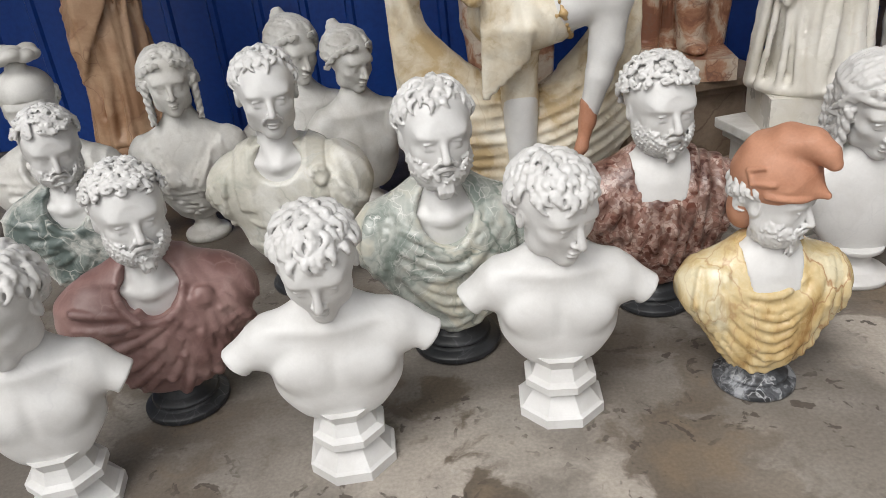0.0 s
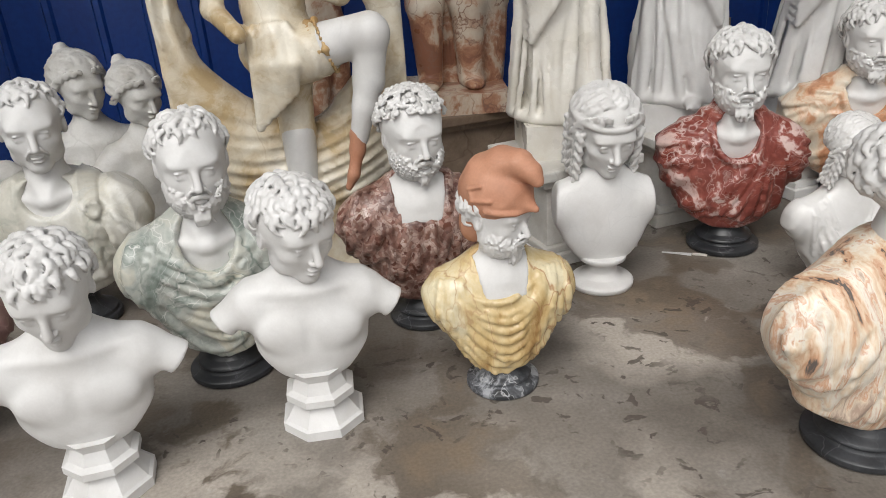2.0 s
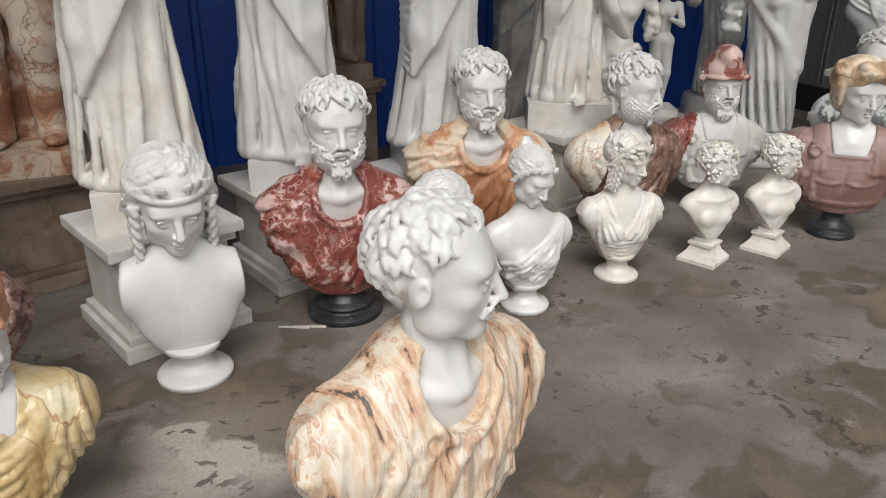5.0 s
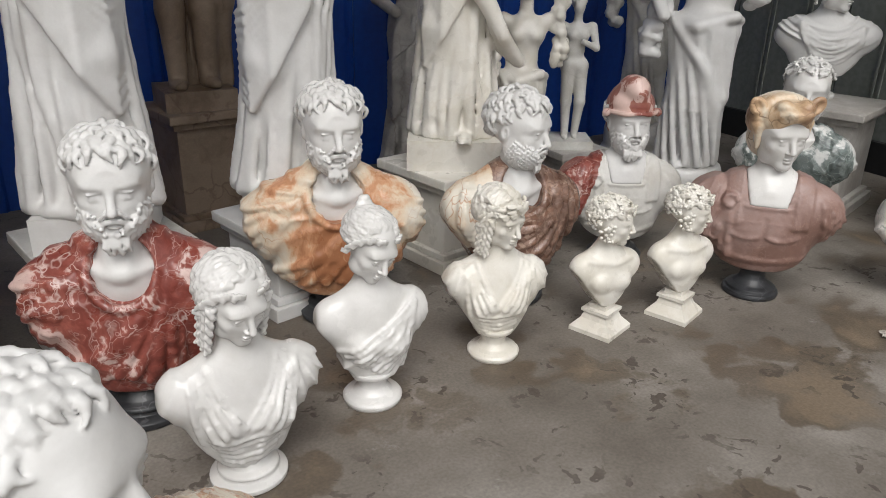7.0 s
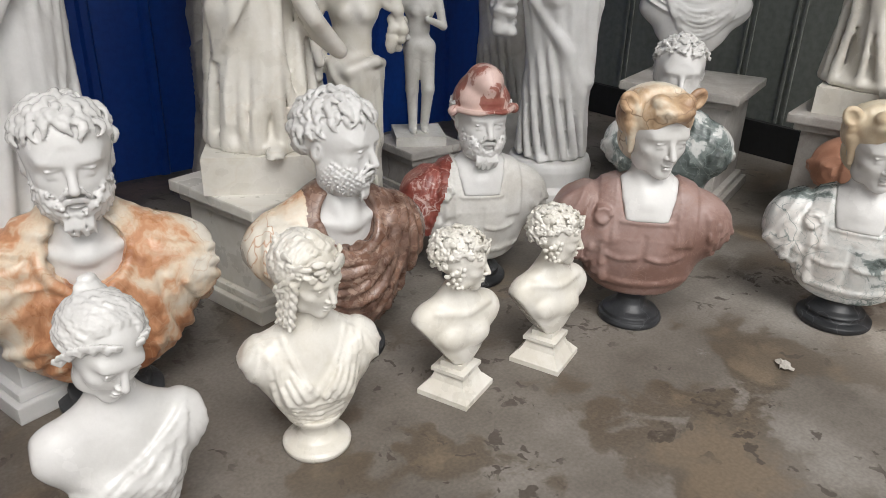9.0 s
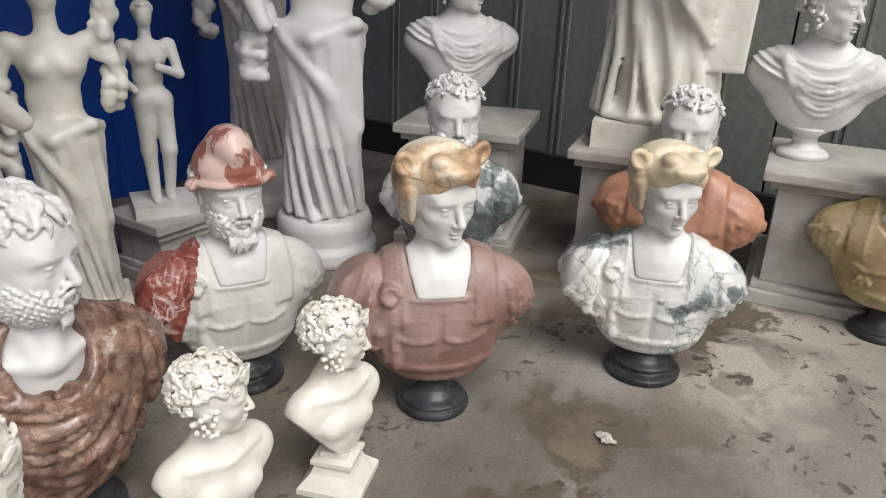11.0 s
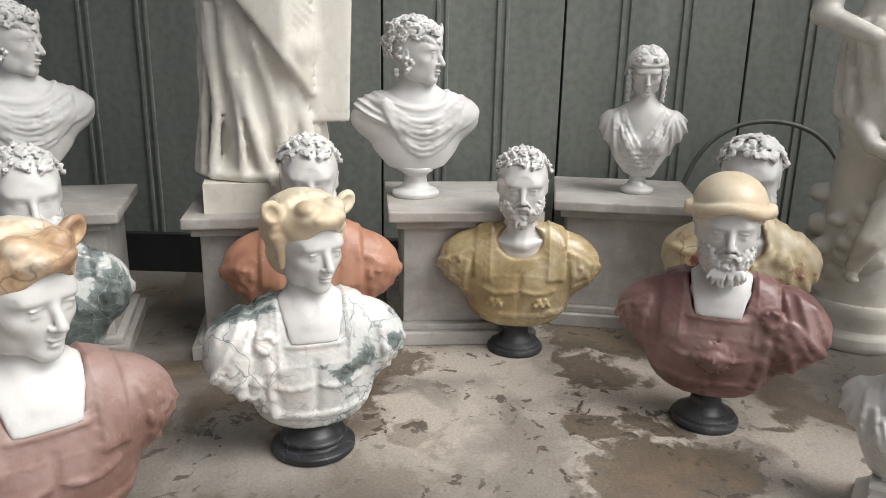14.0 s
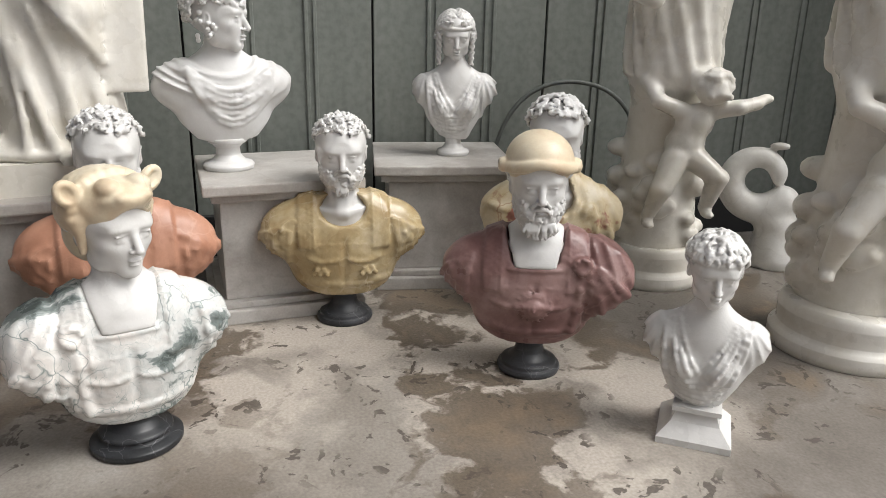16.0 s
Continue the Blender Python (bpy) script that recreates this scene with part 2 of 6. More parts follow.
BLACKGREY = marble("black_grey_marble", [(0.4, (0.03, 0.032, 0.036)), (0.55, (0.09, 0.095, 0.105)), (0.68, (0.32, 0.33, 0.35))], (0.45, 0.46, 0.47), 0.04, 12.0, nscale=9.0, rough=0.4, warp=0.4)
PEDESTAL = marble("dusty_pedestal_marble", [(0.3, (0.40, 0.37, 0.34)), (0.65, (0.55, 0.53, 0.50))], (0.35, 0.31, 0.27), 0.03, 3.0, rough=0.5, grain=0.1, vein_f=0.3)
TANWOOD = marble("tan_brown_stone_plinth", [(0.3, (0.20, 0.14, 0.095)), (0.65, (0.33, 0.25, 0.185))], (0.16, 0.1, 0.07), 0.03, 4.0, rough=0.5, grain=0.1)


def concrete():
    m, nt, b = nodes_of("stained_concrete")
    v = coords(nt, rand=False)
    vw = coords(nt, (1, 1, 1), 0.35, 4.0, rand=False)
    base = tex(nt, "ShaderNodeTexNoise", v, Scale=1.6, Detail=9.0, Roughness=0.62)
    r = ramp(nt, [(0.3, (0.115, 0.098, 0.081)), (0.5, (0.185, 0.164, 0.141)), (0.7, (0.29, 0.267, 0.24))])
    nt.links.new(base, r.inputs[0])
    col = r.outputs[0]
    # paler stretches of the floor around set points, with uneven edges
    pale = None
    for cx, cy, rad in ((5.75, 1.15, 1.0), (5.25, 0.65, 0.85), (0.95, 1.10, 0.65), (0.15, 1.05, 0.90), (1.55, 2.05, 0.35)):
        d = N(nt, "ShaderNodeVectorMath", op="DISTANCE")
        nt.links.new(vw, d.inputs[0])
        d.inputs[1].default_value = (cx, cy, 0)
        mr = nt.nodes.new("ShaderNodeMapRange")
        mr.inputs["From Min"].default_value, mr.inputs["From Max"].default_value = rad, rad * 0.55
        nt.links.new(d.outputs["Value"], mr.inputs["Value"])
        if pale is None:
            pale = mr.outputs[0]
        else:
            mx = N(nt, "ShaderNodeMath", op="MAXIMUM")
            nt.links.new(pale, mx.inputs[0])
            nt.links.new(mr.outputs[0], mx.inputs[1])
            pale = mx.outputs[0]
    patch = tex(nt, "ShaderNodeTexNoise", vw, Scale=2.2, Detail=6.0)
    pr = ramp(nt, [(0.40, 0.25), (0.52, 1.0)])
    nt.links.new(patch, pr.inputs[0])
    pm = N(nt, "ShaderNodeMath", op="MULTIPLY")
    nt.links.new(pale, pm.inputs[0])
    nt.links.new(pr.outputs[0], pm.inputs[1])
    col = mix(nt, pm.outputs[0], col, (0.43, 0.385, 0.335))
    # damp brown blotches with crisp edges
    s1 = tex(nt, "ShaderNodeTexNoise", vw, Scale=2.0, Detail=9.0, Roughness=0.58)
    k1 = ramp(nt, [(0.515, 0.0), (0.55, 1.0)])
    nt.links.new(s1, k1.inputs[0])
    damp = N(nt, "ShaderNodeMath", op="MULTIPLY")
    nt.links.new(k1.outputs[0], damp.inputs[0])
    big_n = tex(nt, "ShaderNodeTexNoise", v, Scale=0.9, Detail=2.0)
    big_r = ramp(nt, [(0.36, 0.4), (0.54, 0.92)])
    nt.links.new(big_n, big_r.inputs[0])
    nt.links.new(big_r.outputs[0], damp.inputs[1])
    col = mix(nt, damp.outputs[0], col, (0.115, 0.090, 0.066))
    # tan silt dried in the middle of the wet places
    k4 = ramp(nt, [(0.58, 0.0), (0.66, 0.75)])
    nt.links.new(s1, k4.inputs[0])
    col = mix(nt, k4.outputs[0], col, (0.215, 0.165, 0.115))
    # splashes
    s2 = tex(nt, "ShaderNodeTexNoise", vw, Scale=15.0, Detail=6.0)
    k2 = ramp(nt, [(0.60, 0.0), (0.63, 1.0)])
    nt.links.new(s2, k2.inputs[0])
    f2 = N(nt, "ShaderNodeMath", op="MULTIPLY")
    nt.links.new(k2.outputs[0], f2.inputs[0])
    gate = tex(nt, "ShaderNodeTexNoise", v, Scale=2.6, Detail=3.0)
    gr = ramp(nt, [(0.43, 0.0), (0.55, 0.85)])
    nt.links.new(gate, gr.inputs[0])
    nt.links.new(gr.outputs[0], f2.inputs[1])
    col = mix(nt, f2.outputs[0], col, (0.075, 0.06, 0.048))
    # white marble dust
    s3 = tex(nt, "ShaderNodeTexNoise", v, Scale=5.0, Detail=10.0, Roughness=0.75)
    k3 = ramp(nt, [(0.62, 0.0), (0.72, 0.5)])
    nt.links.new(s3, k3.inputs[0])
    col = mix(nt, k3.outputs[0], col, (0.42, 0.41, 0.39))
    fine = tex(nt, "ShaderNodeTexNoise", v, Scale=90.0, Detail=4.0)
    fr = ramp(nt, [(0.3, 0.82), (0.7, 1.08)])
    nt.links.new(fine, fr.inputs[0])
    col = mix(nt, 1.0, col, fr.outputs[0], "MULTIPLY")
    nt.links.new(col, b.inputs["Base Color"])
    rr = ramp(nt, [(0.0, 0.72), (1.0, 0.38)])
    nt.links.new(damp.outputs[0], rr.inputs[0])
    nt.links.new(rr.outputs[0], b.inputs["Roughness"])
    bumped(nt, b, fine, 0.002, 0.5)
    return m


def painted(name, a, c, rough, streak=0.5):
    m, nt, b = nodes_of(name)
    v = coords(nt, (1, 1, 0.15), 0.1, rand=False)
    n = tex(nt, "ShaderNodeTexNoise", v, Scale=5.0, Detail=7.0, Roughness=0.65)
    r = ramp(nt, [(0.3, a), (0.7, c)])
    nt.links.new(n, r.inputs[0])
    v2 = coords(nt, rand=False)
    d = tex(nt, "ShaderNodeTexNoise", v2, Scale=26.0, Detail=5.0)
    dr = ramp(nt, [(0.35, 1 - streak * 0.35), (0.6, 1.0)])
    nt.links.new(d, dr.inputs[0])
    col = mix(nt, 1.0, r.outputs[0], dr.outputs[0], "MULTIPLY")
    nt.links.new(col, b.inputs["Base Color"])
    b.inputs["Roughness"].default_value = rough
    bumped(nt, b, d, 0.001, 0.3)
    return m


CONCRETE = concrete()
BLUE = painted("blue_painted_steel", (0.006, 0.045, 0.26), (0.009, 0.065, 0.34), 0.4)
GREENGREY = painted("grey_green_panel_paint", (0.18, 0.195, 0.175), (0.25, 0.265, 0.24), 0.5)
# near-black of the open joints, also the shade strip at the east wall's foot
JOINTSHADE = painted("dark_joint_and_shade", (0.012, 0.012, 0.012), (0.02, 0.02, 0.02), 0.8)
ROOFM = painted("grey_roof_sheet", (0.25, 0.25, 0.25), (0.35, 0.35, 0.35), 0.6)
CABLE = painted("grey_green_hose", (0.10, 0.11, 0.10), (0.14, 0.15, 0.14), 0.5)
STEEL = painted("worn_steel", (0.5, 0.5, 0.5), (0.65, 0.65, 0.64), 0.4)
PAPER = painted("dirty_paper", (0.45, 0.42, 0.38), (0.6, 0.57, 0.52), 0.8)


# ---- carving: fields of signed distance, turned into meshes ----
class Carving:
    def __init__(self, lo, hi, step):
        self.lo, self.step = np.array(lo, np.float32), step
        n = np.ceil((np.array(hi) - np.array(lo)) / step).astype(int) + 1
        self.axes = [self.lo[i] + step * np.arange(n[i], dtype=np.float32) for i in range(3)]
        self.F = np.full(n, 0.16, np.float32)

    def part_of(self, lo, hi):
        sl = []
        for i in range(3):
            a = int(max(0, math.floor((lo[i] - self.lo[i]) / self.step)))
            b = int(min(len(self.axes[i]), math.ceil((hi[i] - self.lo[i]) / self.step) + 1))
            if b - a < 1:
                return None, None, None, None
            sl.append(slice(a, b))
        x, y, z = self.axes[0][sl[0]][:, None, None], self.axes[1][sl[1]][None, :, None], self.axes[2][sl[2]][None, None, :]
        return tuple(sl), x, y, z

    def join(self, sl, d, k, cut=False):
        f = self.F[sl]
        h = np.maximum(k - np.abs(f + d if cut else f - d), 0) / k if k > 0 else 0
        self.F[sl] = np.maximum(f, -d) + h * h * k * 0.25 if cut else np.minimum(f, d) - h * h * k * 0.25

    def ell(self, c, r, k=0.02, cut=False, rot=None):
        big, pad = max(r), k + 2.5 * self.step
        ext = [big + pad] * 3 if rot is not None else [v + pad for v in r]
        sl, x, y, z = self.part_of([c[i] - ext[i] for i in range(3)], [c[i] + ext[i] for i in range(3)])
        if sl is None:
            return
        x, y, z = x - c[0], y - c[1], z - c[2]
        if rot is not None:
            m = Euler([radians(a) for a in rot]).to_matrix()
            x, y, z = [m[0][i] * x + m[1][i] * y + m[2][i] * z for i in range(3)]
        u, v, w = x / r[0], y / r[1], z / r[2]
        k0 = np.sqrt(u * u + v * v + w * w) + 1e-6
        k1 = np.sqrt((u / r[0]) ** 2 + (v / r[1]) ** 2 + (w / r[2]) ** 2) + 1e-6
        self.join(sl, k0 * (k0 - 1) / k1, k, cut)

    def rod(self, a, b, ra, rb, k=0.02, cut=False):
        pad = max(ra, rb) + k + 2.5 * self.step
        sl, x, y, z = self.part_of([min(a[i], b[i]) - pad for i in range(3)], [max(a[i], b[i]) + pad for i in range(3)])
        if sl is None:
            return
        d = [b[i] - a[i] for i in range(3)]
        l2 = sum(v * v for v in d) + 1e-9
        t = np.clip(((x - a[0]) * d[0] + (y - a[1]) * d[1] + (z - a[2]) * d[2]) / l2, 0, 1)
        q = np.sqrt((x - a[0] - t * d[0]) ** 2 + (y - a[1] - t * d[1]) ** 2 + (z - a[2] - t * d[2]) ** 2)
        self.join(sl, q - (ra + t * (rb - ra)), k, cut)

    def path(self, pts, ra, rb, k=0.02):
        n = len(pts) - 1
        for i in range(n):
            self.rod(pts[i], pts[i + 1], ra + (rb - ra) * i / n, ra + (rb - ra) * (i + 1) / n, k)

    def keep(self, d, k=0.006):
        """Keep only what lies inside d < 0, with a slightly softened rim."""
        f = self.F
        h = np.maximum(k - np.abs(f - d), 0) / k
        self.F = np.maximum(f, d) + h * h * k * 0.25

    def grid(self):
        return self.axes[0][:, None, None], self.axes[1][None, :, None], self.axes[2][None, None, :]

    def front(self):
        """The foremost surface over (x, z), as a lookup."""
        neg = self.F < 0
        hit, first = neg.any(axis=1), neg.argmax(axis=1)

        def at(px, pz):
            i = min(max(int(round((px - self.lo[0]) / self.step)), 0), neg.shape[0] - 1)
            k = min(max(int(round((pz - self.lo[2]) / self.step)), 0), neg.shape[2] - 1)
            return float(self.axes[1][first[i, k]]) if hit[i, k] else None
        return at

    def pleat(self, at, line, ra, rb, k=0.006):
        """A cloth fold laid over the front along a line of (x, z); it ends where the surface ends."""
        pts = []
        for (x0, z0), (x1, z1) in zip(line, line[1:]):
            for t in (0.0, 0.5):
                px, pz = x0 + (x1 - x0) * t, z0 + (z1 - z0) * t
                py = at(px, pz)
                if py is not None:
                    pts.append((px, py - 0.35 * ra, pz))
        runs = [[]]
        for p in pts:
            if runs[-1] and (abs(p[1] - runs[-1][-1][1]) > 0.06):
                runs.append([])
            runs[-1].append(p)
        for r in runs:
            if len(r) > 1:
                self.path(r, ra * 1.35, rb * 1.35, k)

    def relief(self, g):
        self.F = self.F - np.asarray(g, np.float32)

    def mesh(self):
        F = self.F
        F[0], F[-1], F[:, 0], F[:, -1], F[:, :, 0], F[:, :, -1] = 0.05, 0.05, 0.05, 0.05, 0.05, 0.05
        S = F < 0
        n = np.array(F.shape)
        cnt = np.zeros(n - 1, np.uint8)
        corners = [(i, j, k) for i in (0, 1) for j in (0, 1) for k in (0, 1)]
        for i, j, k in corners:
            cnt += S[i:n[0] - 1 + i, j:n[1] - 1 + j, k:n[2] - 1 + k]
        act = (cnt > 0) & (cnt < 8)
        cells = np.argwhere(act)
        idx = np.full(n - 1, -1, np.int64)
        idx[act] = np.arange(len(cells))
        acc, num = np.zeros((len(cells), 3)), np.zeros(len(cells))
        for c in corners:
            for ax in range(3):
                if c[ax]:
                    continue
                e = np.array(c)
                e[ax] = 1
                va = F[tuple((cells + c).T)]
                vb = F[tuple((cells + e).T)]
                hit = (va < 0) != (vb < 0)
                t = va[hit] / (va[hit] - vb[hit])
                p = np.tile(np.array(c, float), (len(t), 1))
                p[:, ax] += t
                acc[hit] += p
                num[hit] += 1
        verts = self.lo + self.step * (cells + acc / num[:, None])
        quads = []
        for ax in range(3):
            u, v = (ax + 1) % 3, (ax + 2) % 3
            a = [slice(None)] * 3
            b = [slice(None)] * 3
            a[ax], b[ax] = slice(0, -1), slice(1, None)
            A = S[tuple(a)]
            p = np.argwhere(A != S[tuple(b)])
            p = p[(p[:, u] > 0) & (p[:, v] > 0) & (p[:, u] < n[u] - 1) & (p[:, v] < n[v] - 1)]
            du, dv = np.zeros(3, int), np.zeros(3, int)
            du[u], dv[v] = 1, 1
            q = np.stack([idx[tuple((p - o).T)] for o in (0 * du, du, du + dv, dv)], 1)
            out = ~A[tuple(p.T)]
            q[out] = q[out][:, ::-1]
            quads.append(q)
        return verts, np.concatenate(quads)


def ripple(x, y, z, f, s=0.0):
    """Smooth irregular waves, about -1 to 1."""
    return (np.sin(f * (1.0 * x + 0.7 * z) + 1.3 * s + 1.7 * np.sin(f * 0.6 * (y + z) + s)) + np.sin(f * (0.8 * z - 0.6 * x + 0.5 * y) * 1.37 + 2.1 * s)) * 0.5


def fold(ph):
    """Cloth folds: rounded ridges with narrow valleys."""
    return 1 - np.abs(np.sin(ph * 0.5)) ** 0.9


def drape(ph, x, y, z, seed=1.0, f=11.0):
    """Uneven cloth: two sets of folds that swell and die away."""
    a = np.clip(0.60 + 0.65 * ripple(x, y, z, f, seed), 0.22, 1)
    b = np.clip(0.45 + 0.75 * ripple(y, z, x, f * 1.4, seed + 3), 0.0, 1)
    w = 2.4 * ripple(x, y, z, f * 0.8, seed + 1)
    return fold(ph + w) * a + 0.5 * fold(0.63 * ph - 1.5 * w + 2) * b + 0.22 * fold(2.3 * ph + w) * a


def moved(piece, m):
    v, q, slot, smooth = piece
    a = np.array(m)
    return (v @ a[:3, :3].T + a[:3, 3], q, slot, smooth)


def as_mesh(name, pieces, mats):
    """One mesh out of several pieces (verts, quads, material slot, smooth)."""
    vs, qs, ms, sm, off = [], [], [], [], 0
    for v, q, slot, smooth in pieces:
        vs.append(v)
        qs.append(q + off)
        ms.append(np.full(len(q), slot))
        sm.append(np.full(len(q), smooth))
        off += len(v)
    v, q = np.concatenate(vs), np.concatenate(qs)
    me = bpy.data.meshes.new(name)
    me.vertices.add(len(v))
    me.vertices.foreach_set("co", v.astype(np.float32).ravel())
    me.loops.add(len(q) * 4)
    me.loops.foreach_set("vertex_index", q.astype(np.int32).ravel())
    me.polygons.add(len(q))
    me.polygons.foreach_set("loop_start", np.arange(0, 4 * len(q), 4, dtype=np.int32))
    for m in mats:
        me.materials.append(m)
    me.polygons.foreach_set("material_index", np.concatenate(ms).astype(np.int32))
    me.polygons.foreach_set("use_smooth", np.concatenate(sm))
    me.update(calc_edges=True)
    me.validate()
    return me


def turned(profile, n=40, slot=0, smooth=True, twist=0.0, sx=1.0, sy=1.0):
    """A turned or many-sided foot out of (radius, height) pairs, closed at both ends."""
    pr = [(0.001, profile[0][1])] + list(profile) + [(0.001, profile[-1][1])]
    if smooth:
        fine = []
        for (r0, z0), (r1, z1) in zip(pr, pr[1:]):
            for t in (0.04, 0.5, 0.96):
                fine.append((r0 + (r1 - r0) * t, z0 + (z1 - z0) * t))
        pr = fine
    ang = twist + np.arange(n) * 2 * math.pi / n
    v = np.array([(r * math.cos(a) * sx, r * math.sin(a) * sy, z) for r, z in pr for a in ang])
    q = []
    for i in range(len(pr) - 1):
        for j in range(n):
            k = (j + 1) % n
            q.append((i * n + j, i * n + k, (i + 1) * n + k, (i + 1) * n + j))
    return (v, np.array(q), slot, smooth)


# ---- heads: face towards -y, eyes near z = 0 ----
SPOTS = [(math.cos(i * 2.39996) * math.sqrt(1 - (1 - 2 * (i + 0.5) / 560) ** 2), math.sin(i * 2.39996) * math.sqrt(1 - (1 - 2 * (i + 0.5) / 560) ** 2), 1 - 2 * (i + 0.5) / 560) for i in range(560)]


def in_hair(d, low=-0.3, line=0.5):
    """Whether a direction from the skull's middle lies under hair: above the brow in front, down to the nape behind."""
    if abs(d[0]) > 0.80 and d[2] < 0.12 and d[1] < 0.35:
        return False
    if d[1] < 0.1:
        edge = line + (0.1 - d[1]) * 0.12 if d[1] < -0.35 else -0.15 + (0.1 - d[1]) * 1.3
        return d[2] > edge
    return d[2] > low - 0.25 * d[1]


def on_cap(p, mid, cap, lift=0.0):
    """The point of the hair's surface that lies over p."""
    v = Vector([(p[i] - mid[i]) / cap[i] for i in range(3)]).normalized()
    return Vector([mid[i] + v[i] * (cap[i] + lift) for i in range(3)])


def lock(c, p, flow, nrm, ln, wd, bend, mid, cap, lift=0.0, r0=0.0052, r1=0.0026, swell=0.006, wave=0.0):
    """A lock of hair: three strands side by side that bend together to a point."""
    side = nrm.cross(flow).normalized()
    for s in (-1, 0, 1):
        pts, ang, pos = [], -bend * 0.25, Vector(p) + side * s * wd
        for j in range(5):
            t = j / 4
            pts.append(on_cap(pos, mid, cap, lift + swell * math.sin(math.pi * min(1.0, t * 1.15)) - abs(s) * 0.0022))
            a = ang + wave * math.sin(t * 6.3)
            pos = pos + (flow * math.cos(a) + side * math.sin(a)) * ln / 4 - side * s * wd * 0.22
            ang += bend / 4
        c.path(pts, r0, r1, 0.0010)


def snail(c, rnd, p, nrm, r, thick=0.0046):
    """A curl wound up like a snail shell."""
    t1 = nrm.orthogonal().normalized()
    t2 = nrm.cross(t1)
    a0, way = rnd.uniform(0, 6.28), rnd.choice((-1, 1))
    pts = []
    for j in range(8):
        a, rr = a0 + way * j * 0.95, r * (1.0 - 0.115 * j)
        pts.append(Vector(p) + t1 * (rr * math.cos(a)) + t2 * (rr * math.sin(a)) + nrm * (0.0014 * j))
    c.path(pts, thick, thick * 0.85, 0.0008)


def head_carving(hair="curl", beard=0.0, hat=None, seed=1, step=0.0040, soft=0.0, line=None, bulk=0.0):
    line = line or (0.34 if soft > 0.5 else 0.40 if hair in ("curl", "tight") else 0.46)
    rnd = random.Random(seed)
    long_hair = hair in ("long", "bun", "part")
    c = Carving((-0.135, -0.15, -0.20), (0.135, 0.165, 0.185), step)
    cap_r = (0.101 + bulk, 0.124 + bulk, 0.114 + bulk)
    mid = (0, 0.018, 0.036)
    if long_hair:
        cap_r, mid = (0.101, 0.115, 0.109), (0, 0.032, 0.040)
    c.ell(mid, [v - 0.010 for v in cap_r], 0.01)
    c.ell((0, -0.140, -0.045), (0.076, 0.092, 0.120 + 0.02 * (line - 0.4)), 0.008, True)
    for s in (-1, 1):
        c.ell((s * 0.11, -0.03, -0.055), (0.05, 0.07, 0.06), 0.008, True)
    c.ell((0, 0.015, 0.035), (0.079, 0.100, 0.092))
    c.ell((0, -0.022, -0.036), (0.069 - 0.002 * soft, 0.074, 0.088), 0.03)
    c.ell((0, -0.066, -0.109), (0.029 - 0.004 * soft, 0.024, 0.022), 0.03)
    for s in (-1, 1):
        c.ell((s * 0.048, -0.006, -0.082), (0.018, 0.034, 0.027), 0.03)
        c.ell((s * 0.044, -0.056, -0.028), (0.018, 0.018, 0.015), 0.03)
    c.ell((0, -0.076, 0.026), (0.055, 0.018, 0.015), 0.035)
    for s in (-1, 1):
        c.ell((s * 0.031, -0.110, 0.0), (0.020, 0.020, 0.0115), 0.010, True)
        c.ell((s * 0.031, -0.080, -0.004), (0.0170, 0.0140, 0.0115), 0.003)
        c.ell((s * 0.031, -0.091, 0.006), (0.0185, 0.0065, 0.0036), 0.003, rot=(0, s * 8, 0))
        c.ell((s * 0.031, -0.088, -0.0130), (0.016, 0.005, 0.0028), 0.004)
        c.ell((s * 0.032, -0.088, 0.021), (0.023, 0.009, 0.0055), 0.010, rot=(0, s * (8 - 16 * (1 - soft)), s * 12))
        if soft < 0.5:
            c.path([(s * 0.017, -0.106, -0.046), (s * 0.026, -0.098, -0.058), (s * 0.030, -0.088, -0.074)], 0.0045, 0.003, 0.008)
    c.rod((0, -0.092, 0.014), (0, -0.116, -0.040), 0.0080, 0.0115, 0.010)
    for s in (-1, 1):
        c.ell((s * 0.0120, -0.102, -0.044), (0.0075, 0.010, 0.0065), 0.005)
        c.ell((s * 0.0075, -0.115, -0.0535), (0.0035, 0.006, 0.003), 0.002, True)
    c.ell((0, -0.095, -0.070), (0.019, 0.011, 0.0055), 0.006)
    c.ell((0, -0.092, -0.0835), (0.0155, 0.011, 0.0065), 0.006)
    c.ell((0, -0.109, -0.0768), (0.016, 0.010, 0.0018), 0.003, True)
    c.ell((0, -0.100, -0.094), (0.018, 0.010, 0.0045), 0.008, True)
    if not long_hair:
        for s in (-1, 1):
            c.ell((s * 0.083, 0.016, -0.008), (0.011, 0.021, 0.032), 0.005, rot=(12, 0, s * 20))
            c.ell((s * 0.096, 0.008, -0.004), (0.007, 0.010, 0.018), 0.002, True)
            c.ell((s * 0.088, 0.006, -0.010), (0.004, 0.006, 0.007), 0.002)
    crown = Vector((0.05, 0.35, 0.93))
